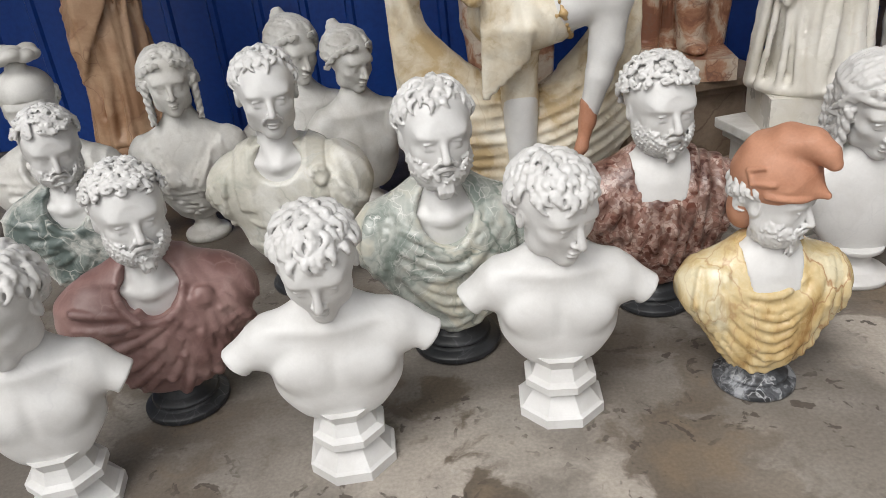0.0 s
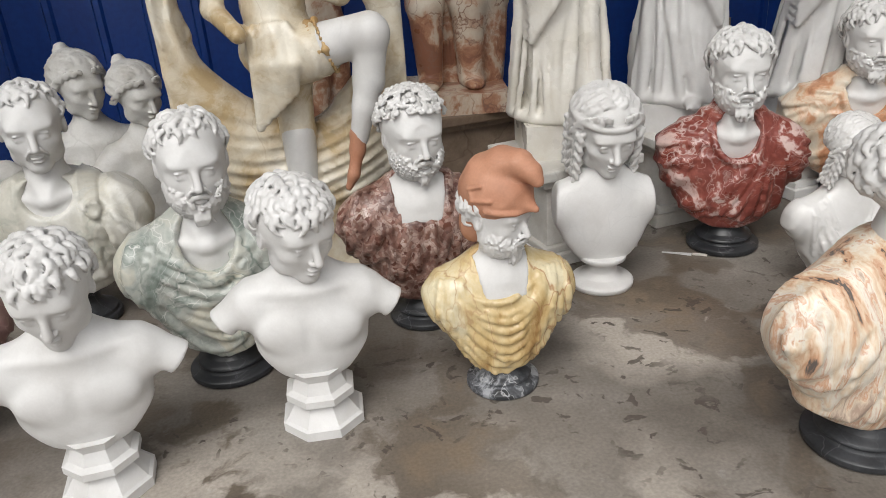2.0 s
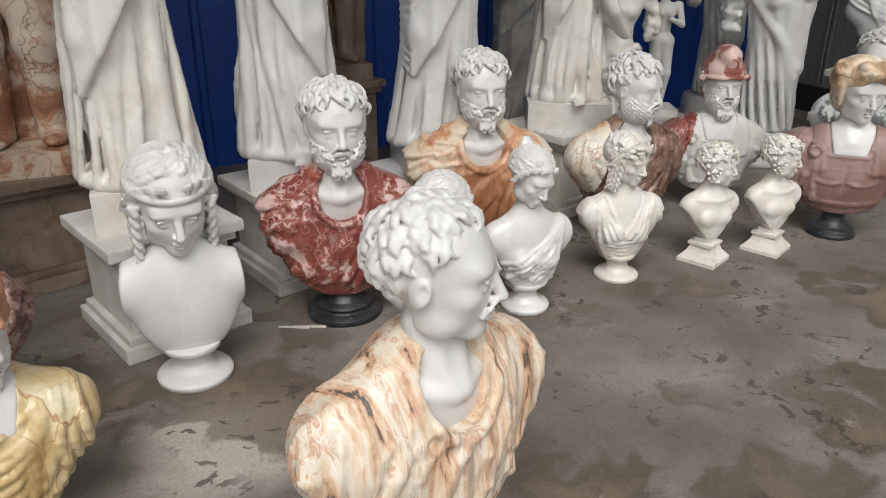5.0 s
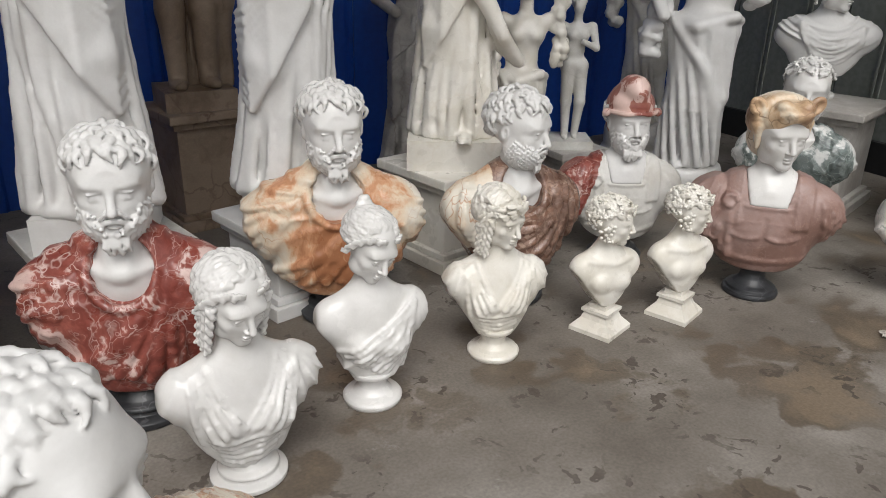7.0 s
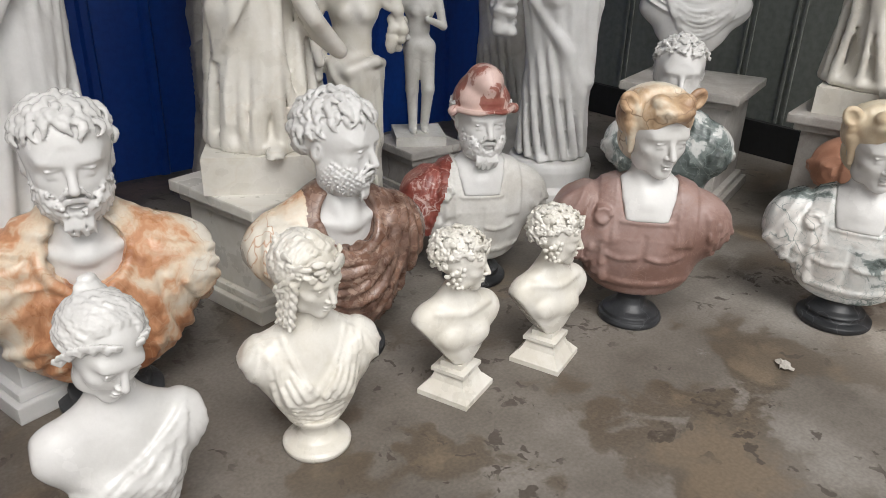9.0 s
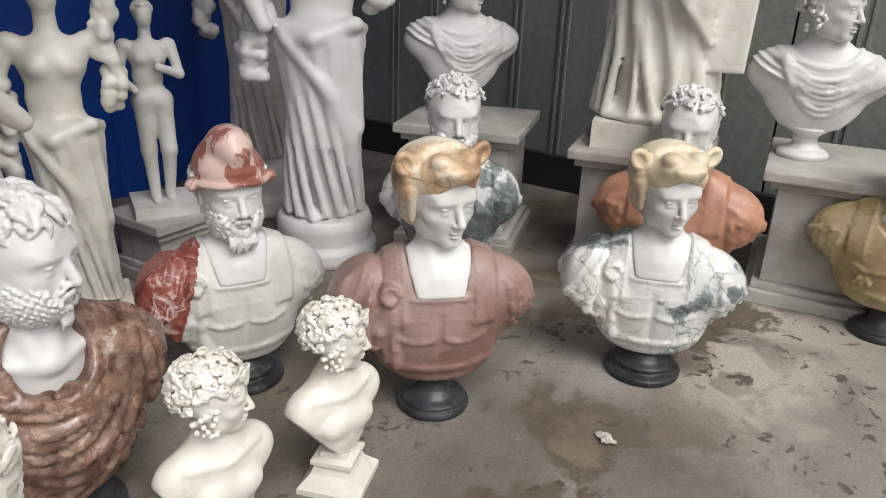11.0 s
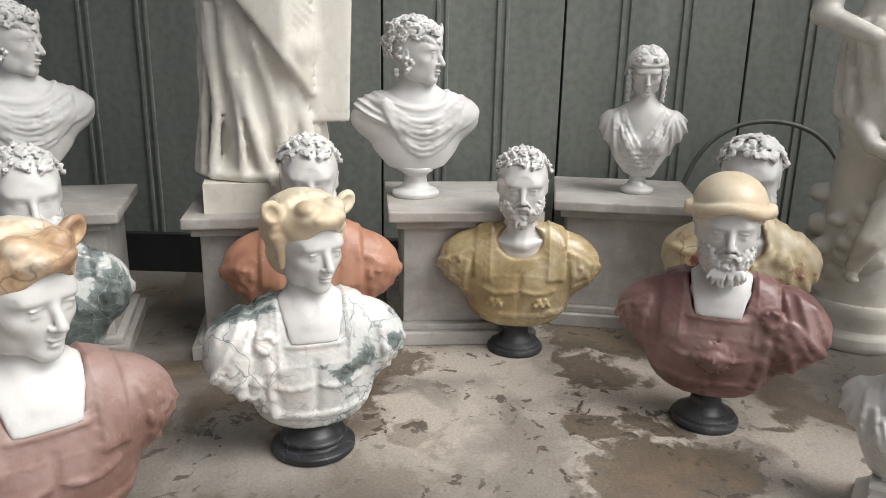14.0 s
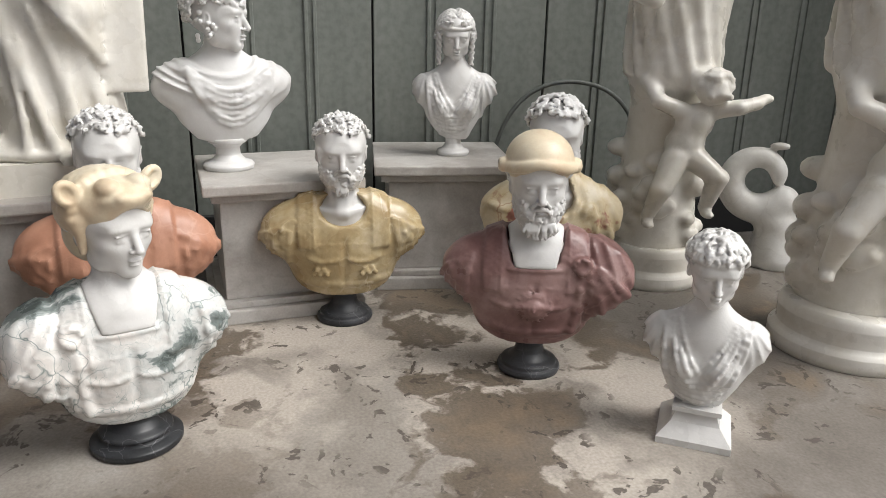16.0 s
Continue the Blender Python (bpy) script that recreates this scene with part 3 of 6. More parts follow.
    for d in SPOTS:
        nrm = Vector(d)
        if hat in ("phrygian", "lion", "corinthian", "attic", "crest") and d[2] > 0.34:
            continue
        if long_hair:
            if d[1] < 0.1 and d[2] < 0.40 - 0.5 * d[1] - 0.9 * min(1, abs(d[0])) ** 2 or d[2] < -0.45:
                continue
            sg = 1 if d[0] >= 0 else -1
            flow = Vector((sg * 0.80, 0.75 + 0.3 * d[2], -0.35)) + Vector((rnd.uniform(-0.15, 0.15), rnd.uniform(-0.2, 0.2), rnd.uniform(-0.15, 0.15)))
            if hair == "bun":
                flow = Vector((0, 0.95, 0.95)) - nrm + Vector((rnd.uniform(-0.2, 0.2), 0, 0))
            flow -= nrm * flow.dot(nrm)
            flow.normalize()
            p = on_cap([mid[i] + d[i] * cap_r[i] for i in range(3)], mid, cap_r)
            lock(c, p, flow, nrm, rnd.uniform(0.050, 0.070), 0.0066, rnd.uniform(-0.3, 0.3), mid, cap_r, rnd.uniform(-0.010, -0.002), 0.0062, 0.0042, 0.008, wave=0.85)
            continue
        if not in_hair(d, line=line):
            continue
        p = Vector([mid[i] + d[i] * cap_r[i] for i in range(3)])
        if hair in ("curl", "tight"):
            if rnd.random() < 0.36:
                continue
            r = rnd.uniform(0.0115, 0.0155) * (0.8 if hair == "tight" else 1.0)
            lift = rnd.uniform(-0.005, 0.003) - (0.003 if hair == "tight" else 0.0)
            snail(c, rnd, on_cap(p + Vector((rnd.uniform(-0.005, 0.005), 0, rnd.uniform(-0.005, 0.005))), mid, cap_r, lift), nrm, r, 0.0060 if hair == "curl" else 0.0050)
        else:
            if rnd.random() < 0.30:
                continue
            flow = nrm - crown
            if flow.length < 0.2:
                flow = Vector((0.3, -1, 0))
            flow += Vector((rnd.uniform(-0.35, 0.35), rnd.uniform(-0.2, 0.2), rnd.uniform(-0.2, 0.2)))
            flow -= nrm * flow.dot(nrm)
            flow.normalize()
            bend = rnd.choice((-1, 1)) * rnd.uniform(0.8, 2.1)
            lock(c, p, flow, nrm, rnd.uniform(0.036, 0.054), 0.0064, bend, mid, cap_r, rnd.uniform(-0.011, 0.0), 0.0062, 0.0028, 0.008)
    if long_hair:
        for s in (-1, 1):
            if hair in ("long", "part"):
                for i in range(7 if hair == "long" else 4):
                    y0 = -0.03 + 0.020 * i
                    for o in (-1, 1):
                        pts = [(s * (0.090 + 0.008 * math.sin(i * 2.1 + j * 1.6 + o * 1.57)), y0 + 0.007 * math.cos(j * 1.6 + i + o * 1.57), 0.02 - 0.018 * j) for j in range(11)]
                        c.path(pts, 0.0100, 0.0068, 0.001)
            for i in range(10):
                a = i / 9
                p = Vector((s * (0.022 + 0.070 * math.sin(a * 1.5)), -0.086 + 0.092 * a, 0.094 - 0.088 * a * a))
                q = p + Vector((s * 0.024, 0.016, -0.012 * a - 0.006))
                m = (p + q) * 0.5 + Vector((0, -0.008, 0.008 * (-1) ** i))
                for o in (-0.006, 0.0, 0.006):
                    w = Vector((0, 0, o))
                    c.path([p + w, m + w, q + w], 0.0058, 0.0045, 0.001)
        if hair == "bun":
            for k in range(3):
                pts = []
                for j in range(11):
                    a = j * 0.6 + k * 2.1
                    r = 0.034 - 0.011 * k
                    pts.append((r * math.cos(a), 0.105 + 0.012 * k + 0.004 * math.sin(3 * a), 0.100 + 0.018 * k + r * 0.8 * math.sin(a)))
                c.path(pts, 0.016, 0.013, 0.001)
            c.ell((0.0, 0.110, 0.115), (0.032, 0.03, 0.030), 0.004)
    if hat == "wreath":
        for i in range(58):
            a = i * 2.4
            up = 0.005 + 0.065 * rnd.random()
            p = Vector((0.097 * math.cos(a), 0.014 + 0.116 * math.sin(a), 0.045 + up))
            if i % 4 == 0:
                for k in range(5):
                    b = k * 1.257 + a
                    o = Vector((-math.sin(a) * math.cos(b), math.cos(a) * math.cos(b), math.sin(b))) * 0.010
                    c.ell(p + o, (0.008, 0.008, 0.008), 0.001)
            else:
                c.ell(p, (rnd.uniform(0.016, 0.024), 0.006, rnd.uniform(0.010, 0.015)), 0.001, rot=(rnd.uniform(-40, 40), rnd.uniform(-50, 50), math.degrees(a) + 90))
        for s in (-1, 1):
            for i in range(16):
                c.ell((s * (0.086 + rnd.uniform(-0.008, 0.012)), 0.0 + rnd.uniform(-0.02, 0.06), -0.03 + rnd.uniform(-0.06, 0.06)), (0.010,) * 3, 0.001)
    if hat == "band":
        for i in range(60):
            a = i * 2 * math.pi / 60
            c.ell((0.098 * math.cos(a), 0.026 + 0.114 * math.sin(a), 0.070 + 0.010 * math.sin(a)), (0.009, 0.009, 0.011), 0.006)
    if beard:
        jaw, jaw_r = (0, -0.020, -0.062), (0.073, 0.080, 0.074 + 0.014 * beard)
        c.ell((0, -0.016, -0.078), (0.064, 0.068, 0.056 + 0.014 * beard), 0.012)
        for s in (-1, 1):
            c.ell((s * 0.070, 0.0, -0.04), (0.012, 0.028, 0.05), 0.01)
        for d in SPOTS:
            p = Vector([jaw[i] + d[i] * jaw_r[i] for i in range(3)])
            ax = abs(p[0])
            edge = -0.098 if ax < 0.022 else -0.084 + 1.3 * (ax - 0.022)
            if p[2] > min(edge, 0.005) or d[1] > 0.42:
                continue
            nrm = Vector(d)
            if beard < 0.6 or rnd.random() < 0.3:
                snail(c, rnd, p, nrm, rnd.uniform(0.0070, 0.0095), 0.0046)
            else:
                flow = Vector((rnd.uniform(-0.4, 0.4), -0.1, -1.0))
                flow -= nrm * flow.dot(nrm)
                if flow.length < 0.2:
                    flow = Vector((rnd.uniform(-0.4, 0.4), -0.7, -0.3))
                lock(c, p, flow.normalized(), nrm, rnd.uniform(0.022, 0.034), 0.0052, rnd.uniform(-1.8, 1.8), jaw, jaw_r, 0.0, 0.0056, 0.0028, 0.006)
        for s in (-1, 1):
            for o in (0.0, 0.006):
                c.path([(s * 0.003, -0.108, -0.060 - o), (s * 0.015, -0.103, -0.0635 - o), (s * 0.026, -0.092, -0.075 - o), (s * 0.031, -0.082, -0.092 - o)], 0.0050, 0.0032, 0.0015)
        for i in range(int(8 * beard)):
            a = (i - 4 * beard + 0.5) * 0.0075
            for k in range(2):
                x0 = a + 0.004 * k
                c.path([(x0, -0.086 + 0.012 * k, -0.112 - 0.008 * beard), (x0 * 1.1 + rnd.uniform(-0.006, 0.006), -0.092 + 0.012 * k, -0.130 - 0.008 * beard), (x0 * 1.1 + rnd.uniform(-0.01, 0.01), -0.086 + 0.012 * k, -0.138 - 0.026 * beard * (1 - min(1.0, abs(a) / 0.05) ** 2))], 0.0075, 0.0038, 0.0015)
    return (*c.mesh(), 0, True)


def hat_carving(kind, step=0.0055):
    c = Carving((-0.15, -0.17, -0.17), (0.15, 0.17, 0.26), step)
    x, y, z = c.grid()
    if kind == "phrygian":
        c.ell((0, 0.018, 0.075), (0.103, 0.126, 0.115))
        c.ell((0, 0.075, -0.04), (0.075, 0.055, 0.09), 0.04)
        c.path([(0, 0.05, 0.135), (0, 0.0, 0.180), (0, -0.055, 0.196), (0, -0.105, 0.182), (0, -0.130, 0.160)], 0.066, 0.018, 0.02)
        c.path([(0, -0.098, 0.066), (0, -0.135, 0.062)], 0.030, 0.012, 0.03)
        for i in range(22):
            a = math.pi * (1.08 + 0.84 * i / 21)
            c.ell((0.100 * math.cos(a), 0.014 + 0.122 * math.sin(a), 0.050), (0.009, 0.009, 0.010), 0.008)
        c.ell((0, -0.13, -0.06), (0.10, 0.12, 0.11), 0.01, True)
        c.relief(0.003 * fold(60 * (x * x * 8 + z + 0.3 * y)) * (z > 0.07))
        for s in (-1, 1):
            c.path([(s * 0.098, -0.03, 0.09), (s * 0.104, 0.03, 0.075), (s * 0.100, 0.05, 0.11), (s * 0.100, 0.01, 0.13)], 0.008, 0.006, 0.006)
    elif kind == "lion":
        c.ell((0, 0.02, 0.068), (0.100, 0.122, 0.086))
        c.ell((0, 0.075, -0.02), (0.088, 0.06, 0.10), 0.03)
        c.ell((0, -0.070, 0.105), (0.066, 0.052, 0.030), 0.03)
        for s in (-1, 1):
            c.ell((s * 0.040, -0.060, 0.130), (0.030, 0.038, 0.028), 0.006)
            c.ell((s * 0.030, -0.104, 0.112), (0.020, 0.016, 0.014), 0.005)
            c.ell((s * 0.112, -0.005, 0.118), (0.032, 0.017, 0.042), 0.008, rot=(0, s * 30, 0))
            c.ell((s * 0.118, -0.022, 0.120), (0.018, 0.014, 0.027), 0.005, True, rot=(0, s * 30, 0))
            c.rod((s * 0.092, -0.01, 0.04), (s * 0.082, 0.0, -0.05), 0.018, 0.010, 0.015)
        c.ell((0, -0.13, -0.035), (0.084, 0.115, 0.115), 0.008, True)
        rnd = random.Random(4)
        for d in SPOTS:
            if d[1] > -0.2 and d[2] > -0.5:
                c.ell((d[0] * 0.103, 0.02 + d[1] * 0.125, 0.06 + d[2] * 0.092), (0.019, 0.015, 0.017), 0.006, rot=(rnd.uniform(-60, 60), rnd.uniform(-60, 60), rnd.uniform(0, 90)))
    elif kind == "corinthian":
        c.ell((0, 0.022, 0.078), (0.107, 0.128, 0.104))
        c.ell((0, 0.095, -0.01), (0.085, 0.055, 0.10), 0.03)
        for i in range(34):
            a = math.pi * (1.02 + 0.96 * i / 33)
            c.ell((0.107 * math.cos(a), 0.014 + 0.124 * math.sin(a), 0.060 + 0.022 * abs(math.sin(a)) ** 3), (0.010, 0.010, 0.016), 0.012)
        for s in (-1, 1):
            c.ell((s * 0.116, 0.005, 0.064), (0.018, 0.030, 0.026), 0.010)
            c.ell((s * 0.128, 0.005, 0.064), (0.008, 0.014, 0.012), 0.004, True)
        c.ell((0, -0.13, -0.045), (0.096, 0.135, 0.115), 0.008, True)
    elif kind == "crest":
        c.ell((0, 0.018, 0.065), (0.098, 0.122, 0.095))
        c.ell((0, 0.0, 0.165), (0.035, 0.035, 0.03), 0.02)
        for i in range(9):
            a = i * 2 * math.pi / 9
            c.ell((0.062 * math.cos(a), 0.055 * math.sin(a), 0.205 + 0.012 * (i % 2)), (0.034, 0.034, 0.026), 0.006)
        c.ell((0, 0, 0.225), (0.035, 0.035, 0.02), 0.01)
        c.ell((0, -0.13, -0.065), (0.09, 0.135, 0.115), 0.008, True)
    elif kind == "attic":
        c.ell((0, 0.018, 0.075), (0.098, 0.122, 0.090))
        c.ell((0, 0.08, -0.02), (0.078, 0.05, 0.08), 0.03)
        c.path([(0, 0.04, 0.12), (0, 0.0, 0.155), (0, -0.045, 0.162), (0, -0.080, 0.142)], 0.062, 0.034, 0.03)
        c.relief(0.004 * fold(70 * (x * x * 6 + 0.6 * z + 0.4 * y)) * (z > 0.08))
        for i in range(26):
            a = math.pi * (1.06 + 0.88 * i / 25)
            c.ell((0.108 * math.cos(a), 0.02 + 0.135 * math.sin(a), 0.052), (0.010, 0.010, 0.011), 0.008)
        for s in (-1, 1):
            c.ell((s * 0.112, -0.02, 0.045), (0.018, 0.02, 0.020), 0.008)
        c.ell((0, -0.12, -0.065), (0.088, 0.13, 0.115), 0.008, True)
    return (*c.mesh(), 3, True)


# ---- shoulders and chest: front towards -y, lowest point near z = 0, root of the neck at z = 0.40 ----
def body_base(c, swell=0.0, arms=True):
    c.ell((0, 0.012, 0.20), (0.190 + swell, 0.118 + swell, 0.270 + swell), 0.03)
    for s in (-1, 1):
        c.ell((s * 0.190, 0.020, 0.275), (0.082 + swell, 0.080 + swell, 0.095 + swell), 0.07)
        c.rod((s * 0.16, 0.025, 0.325), (0, 0.035, 0.385), 0.05 + swell, 0.058 + swell, 0.05)


def square_cut(x, y, z):
    """Inside of the square-cut neckline."""
    return np.maximum(np.maximum(np.abs(x) - 0.066 - 0.22 * (z - 0.31), 0.318 - z), y + 0.0)


def bow(x0, z0, x1, z1, sag, lean=0.0, n=8):
    """A hanging line between two points of a garment."""
    return [(x0 + (x1 - x0) * t + lean * math.sin(math.pi * t), z0 + (z1 - z0) * t - sag * math.sin(math.pi * t)) for t in [i / n for i in range(n + 1)]]


def pleats(c, style, rnd, square):
    """Crisp carved folds of the garment, uneven in width and reach."""
    at = c.front()
    j = rnd.uniform
    if style in ("toga", "slope", "wave", "cloak") and not square:
        c.pleat(at, [(0.092 * math.cos(a), 0.385 + 0.108 * math.sin(a)) for a in [math.pi * (1.02 + 0.96 * i / 12) for i in range(13)]], 0.009, 0.009)
    if style == "toga":
        for i in range(9):
            c.pleat(at, bow(-0.18 + j(-0.02, 0.01), 0.37 - 0.022 * i, 0.17 + j(-0.02, 0.03), 0.38 - 0.012 * i, 0.075 + 0.022 * i + j(-0.01, 0.01), j(-0.02, 0.03)), j(0.006, 0.009), j(0.008, 0.013))
        for i in range(6):
            c.pleat(at, bow(0.13 + 0.020 * i, 0.385, 0.10 + 0.028 * i + j(-0.01, 0.01), 0.04 + 0.02 * i, 0.0, j(-0.015, 0.02)), j(0.006, 0.009), j(0.009, 0.014))
        for i in range(5):
            c.pleat(at, bow(-0.15 - 0.018 * i, 0.38, -0.17 - 0.018 * i, 0.12 + 0.03 * i, 0.0, j(-0.02, 0.01)), j(0.006, 0.008), j(0.008, 0.012))
    elif style == "slope":
        for i in range(13):
            e = -0.24 + 0.037 * i
            c.pleat(at, bow(0.12 + j(-0.015, 0.015), 0.37 - j(0, 0.02), e + j(-0.01, 0.01), 0.02 + 0.55 * e * e + j(0, 0.03), 0.03 * (6 - i) / 6, j(-0.02, 0.02)), 0.005, j(0.009, 0.015))
        for i in range(6):
            c.pleat(at, bow(0.14, 0.37, 0.28, 0.32 - 0.045 * i, 0.0, 0.0, 5), 0.006, j(0.009, 0.013))
        for i in range(6):
            c.pleat(at, bow(-0.12, 0.37, -0.29 + 0.012 * i, 0.33 - 0.045 * i, 0.0, -0.01, 5), 0.005, j(0.008, 0.012))
    elif style == "wave":
        for i in range(17):
            x0 = -0.28 + 0.035 * i
            line = [(x0 - 0.09 * t + 0.018 * math.sin(5 * t + i * 1.7), 0.40 - 0.36 * t) for t in [k / 9 for k in range(10)]]
            c.pleat(at, line[rnd.randrange(3):10 - rnd.randrange(3)], j(0.005, 0.009), j(0.006, 0.012))
    elif style == "cloak":
        for i in range(12):
            a = math.radians(178 + 8.2 * i + j(-2, 2))
            ln = j(0.30, 0.42)
            c.pleat(at, bow(0.125, 0.33, 0.125 + ln * math.cos(a), 0.33 + ln * math.sin(a), 0.03, 0.0), 0.005, j(0.009, 0.014))
        for i in range(7):
            c.pleat(at, bow(0.12 + 0.012 * i, 0.31, 0.06 + 0.036 * i, 0.03 + 0.018 * i, 0.0, j(-0.01, 0.01)), 0.006, j(0.009, 0.014))
    elif style == "apollo":
        for i in range(7):
            c.pleat(at, bow(-0.14, 0.385 - 0.008 * i, 0.20, 0.375 - 0.018 * i, 0.115 + 0.016 * i, -0.02), j(0.006, 0.009), j(0.008, 0.012))
    elif style == "vneck":
        for i in range(5):
            c.pleat(at, bow(0.12 + 0.014 * i, 0.385 - 0.008 * i, -0.03 + 0.034 * i, 0.15 - 0.012 * i, 0.01, 0.01), j(0.005, 0.008), j(0.006, 0.010))
            c.pleat(at, bow(-0.12 - 0.014 * i, 0.385 - 0.008 * i, -0.01 - 0.034 * i, 0.15 - 0.012 * i, 0.01, -0.01), j(0.005, 0.008), j(0.006, 0.010))
        for i in range(5):
            c.pleat(at, bow(-0.13 + 0.01 * i, 0.135 - 0.026 * i, 0.13 - 0.01 * i, 0.15 - 0.026 * i, 0.025, 0.0), j(0.005, 0.008), j(0.005, 0.008))
    elif style == "nymph":
        for i in range(10):
            c.pleat(at, bow(0.19 - 0.004 * i, 0.36 - 0.020 * i, -0.18 + 0.030 * i, 0.14 - 0.018 * i, 0.02, 0.0), j(0.006, 0.009), j(0.008, 0.013))
    elif style in ("mask", "cuirass"):
        s = 1 if style == "mask" else -1
        for i in range(8):
            c.pleat(at, bow(s * (0.135 + 0.008 * i), 0.315, s * (0.115 + 0.024 * i), 0.05 + 0.022 * i, 0.0, s * j(-0.01, 0.012)), 0.006, j(0.009, 0.014))
        for i in range(5):
            c.pleat(at, bow(-s * (0.19 + 0.018 * i), 0.345 - 0.012 * i, -s * (0.205 + 0.020 * i), 0.13 + 0.014 * i, 0.0, -s * 0.012), 0.007, 0.008, 0.003)
    if style in ("mask", "cuirass", "lorica"):
        c.pleat(at, bow(-0.135, 0.085, 0.135, 0.085, 0.025), 0.004, 0.004, 0.004)
        for s in (-1, 1):
            c.pleat(at, bow(s * 0.012, 0.175, s * 0.135, 0.185, 0.018), 0.003, 0.003, 0.012)
            c.pleat(at, bow(s * 0.088, 0.375, s * 0.088, 0.215, 0.0), 0.004, 0.004, 0.003)
            c.pleat(at, bow(s * 0.155, 0.365, s * 0.150, 0.210, 0.0), 0.004, 0.004, 0.003)
    if style == "lorica":
        for s in (-1, 1):
            for i in range(8):
                c.pleat(at, bow(s * (0.17 + 0.014 * i), 0.335 - 0.008 * i, s * (0.19 + 0.017 * i), 0.145 + 0.012 * i, 0.0, s * 0.008), 0.007, 0.009, 0.003)


def torso_carving(style, seed=1, step=0.0070, neck=False, square=False):
    rnd = random.Random(seed)
    c = Carving((-0.36, -0.21, -0.09), (0.36, 0.20, 0.54), step)
    x, y, z = c.grid()
    if style == "nude":
        body_base(c)
        c.ell((0, 0.006, 0.10), (0.200, 0.100, 0.19), 0.05)
        for s in (-1, 1):
            c.ell((s * 0.082, -0.072, 0.190), (0.092, 0.036, 0.060), 0.055, rot=(0, s * 10, 0))
            c.rod((s * 0.02, -0.075, 0.345), (s * 0.17, -0.035, 0.350), 0.012, 0.012, 0.03)
        c.rod((0, -0.135, 0.13), (0, -0.125, 0.30), 0.012, 0.010, 0.03, True)
        c.keep(((np.abs(x) / 0.222) ** 2.5 + (np.abs(z - 0.235) / 0.280) ** 2.5 + 0 * y - 1) * 0.08)
        for s in (-1, 1):
            c.ell((s * 0.200, 0.015, 0.285), (0.072, 0.075, 0.082), 0.05)
            c.rod((s * 0.215, 0.012, 0.280), (s * 0.300, 0.0, 0.225), 0.072, 0.064, 0.03)
            c.ell((s * 0.232, -0.03, 0.115), (0.014, 0.12, 0.085), 0.02, True, rot=(0, s * 14, 0))
        n = (0.62, 0.0, -0.78)
        c.keep((np.abs(x) - 0.290) * n[0] + (z - 0.205) * n[2] * 0.6 + 0 * y)
        c.keep(y - 0.09 + 0 * x + 0 * z, 0.02)
        neck = True
    elif style == "nymph":
        body_base(c, -0.01)
        for s in (-1, 1):
            c.ell((s * 0.070, -0.075, 0.175), (0.050, 0.040, 0.046), 0.045)
        c.keep(np.maximum(((x / 0.245) ** 2 + ((z - 0.27) / 0.285) ** 2 + 0 * y - 1) * 0.10, (np.abs(x) - 0.075 - 0.66 * np.clip(z, 0, 1)) * 0.8 + 0 * y), 0.008)
        ph = 26 * np.arctan2(z - 0.36, x - 0.19 + 0 * y)
        w = np.clip((0.22 - z + 0.9 * x + 0.02 * math.sin(seed)) / 0.03, 0, 1)
        c.relief((0.009 + 0.015 * drape(ph, x, y, z, seed, 6.0) * np.clip((np.sqrt((x - 0.19) ** 2 + (z - 0.36) ** 2) - 0.05) / 0.15, 0, 1)) * w)
        neck = True
    elif style == "vneck":
        body_base(c, -0.008)
        for s in (-1, 1):
            c.ell((s * 0.070, -0.075, 0.175), (0.050, 0.038, 0.046), 0.05)
        c.keep(np.maximum((np.sqrt((x / 0.255) ** 2 + ((z - 0.27) / 0.285) ** 2 + 0 * y) - 1) * 0.2, (np.abs(x) - 0.085 - 0.68 * np.clip(z, 0, 1)) * 0.8 + 0 * y), 0.008)
        ax = np.abs(x + 0.01)
        w = np.clip((0.165 - z + 1.15 * ax) / 0.025, 0, 1)
        near = np.clip((np.sqrt((ax - 0.17) ** 2 + (z - 0.40) ** 2) - 0.04) / 0.12, 0.1, 1)
        c.relief((0.008 + 0.017 * drape(22 * np.arctan2(z - 0.40, ax - 0.175 + 0 * y), x, y, z, seed, 6.0) * near) * w)
        neck = True
    elif style == "cup":
        body_base(c, -0.002)
        for s in (-1, 1):
            c.ell((s * 0.075, -0.080, 0.200), (0.070, 0.040, 0.055), 0.04)
            c.rod((s * 0.02, -0.085, 0.335), (s * 0.16, -0.040, 0.350), 0.010, 0.010, 0.03)
        c.keep(np.maximum((np.sqrt((x / 0.265) ** 2 + ((z - 0.28) / 0.26) ** 2 + 0 * y) - 1) * 0.2, (np.abs(x) - 0.05 - 0.80 * np.clip(z - 0.02, 0, 1)) * 0.75 + 0 * y), 0.008)
        neck = True
    elif style == "herm":
        body_base(c, -0.005)
        c.keep(((np.abs(x) / 0.200) ** 2.8 + (np.abs(z - 0.245) / 0.245) ** 2.8 + 0 * y - 1) * 0.07, 0.006)
        c.keep((np.abs(x) - 0.11 - 0.55 * np.clip(z, 0, 1)) * 0.85 + 0 * y, 0.02)
        neck = True
    elif style in ("toga", "slope", "wave", "cloak"):
        body_base(c, 0.020)
        rx = {"toga": 0.285, "slope": 0.275, "wave": 0.30, "cloak": 0.30}[style]
        cz = 0.305
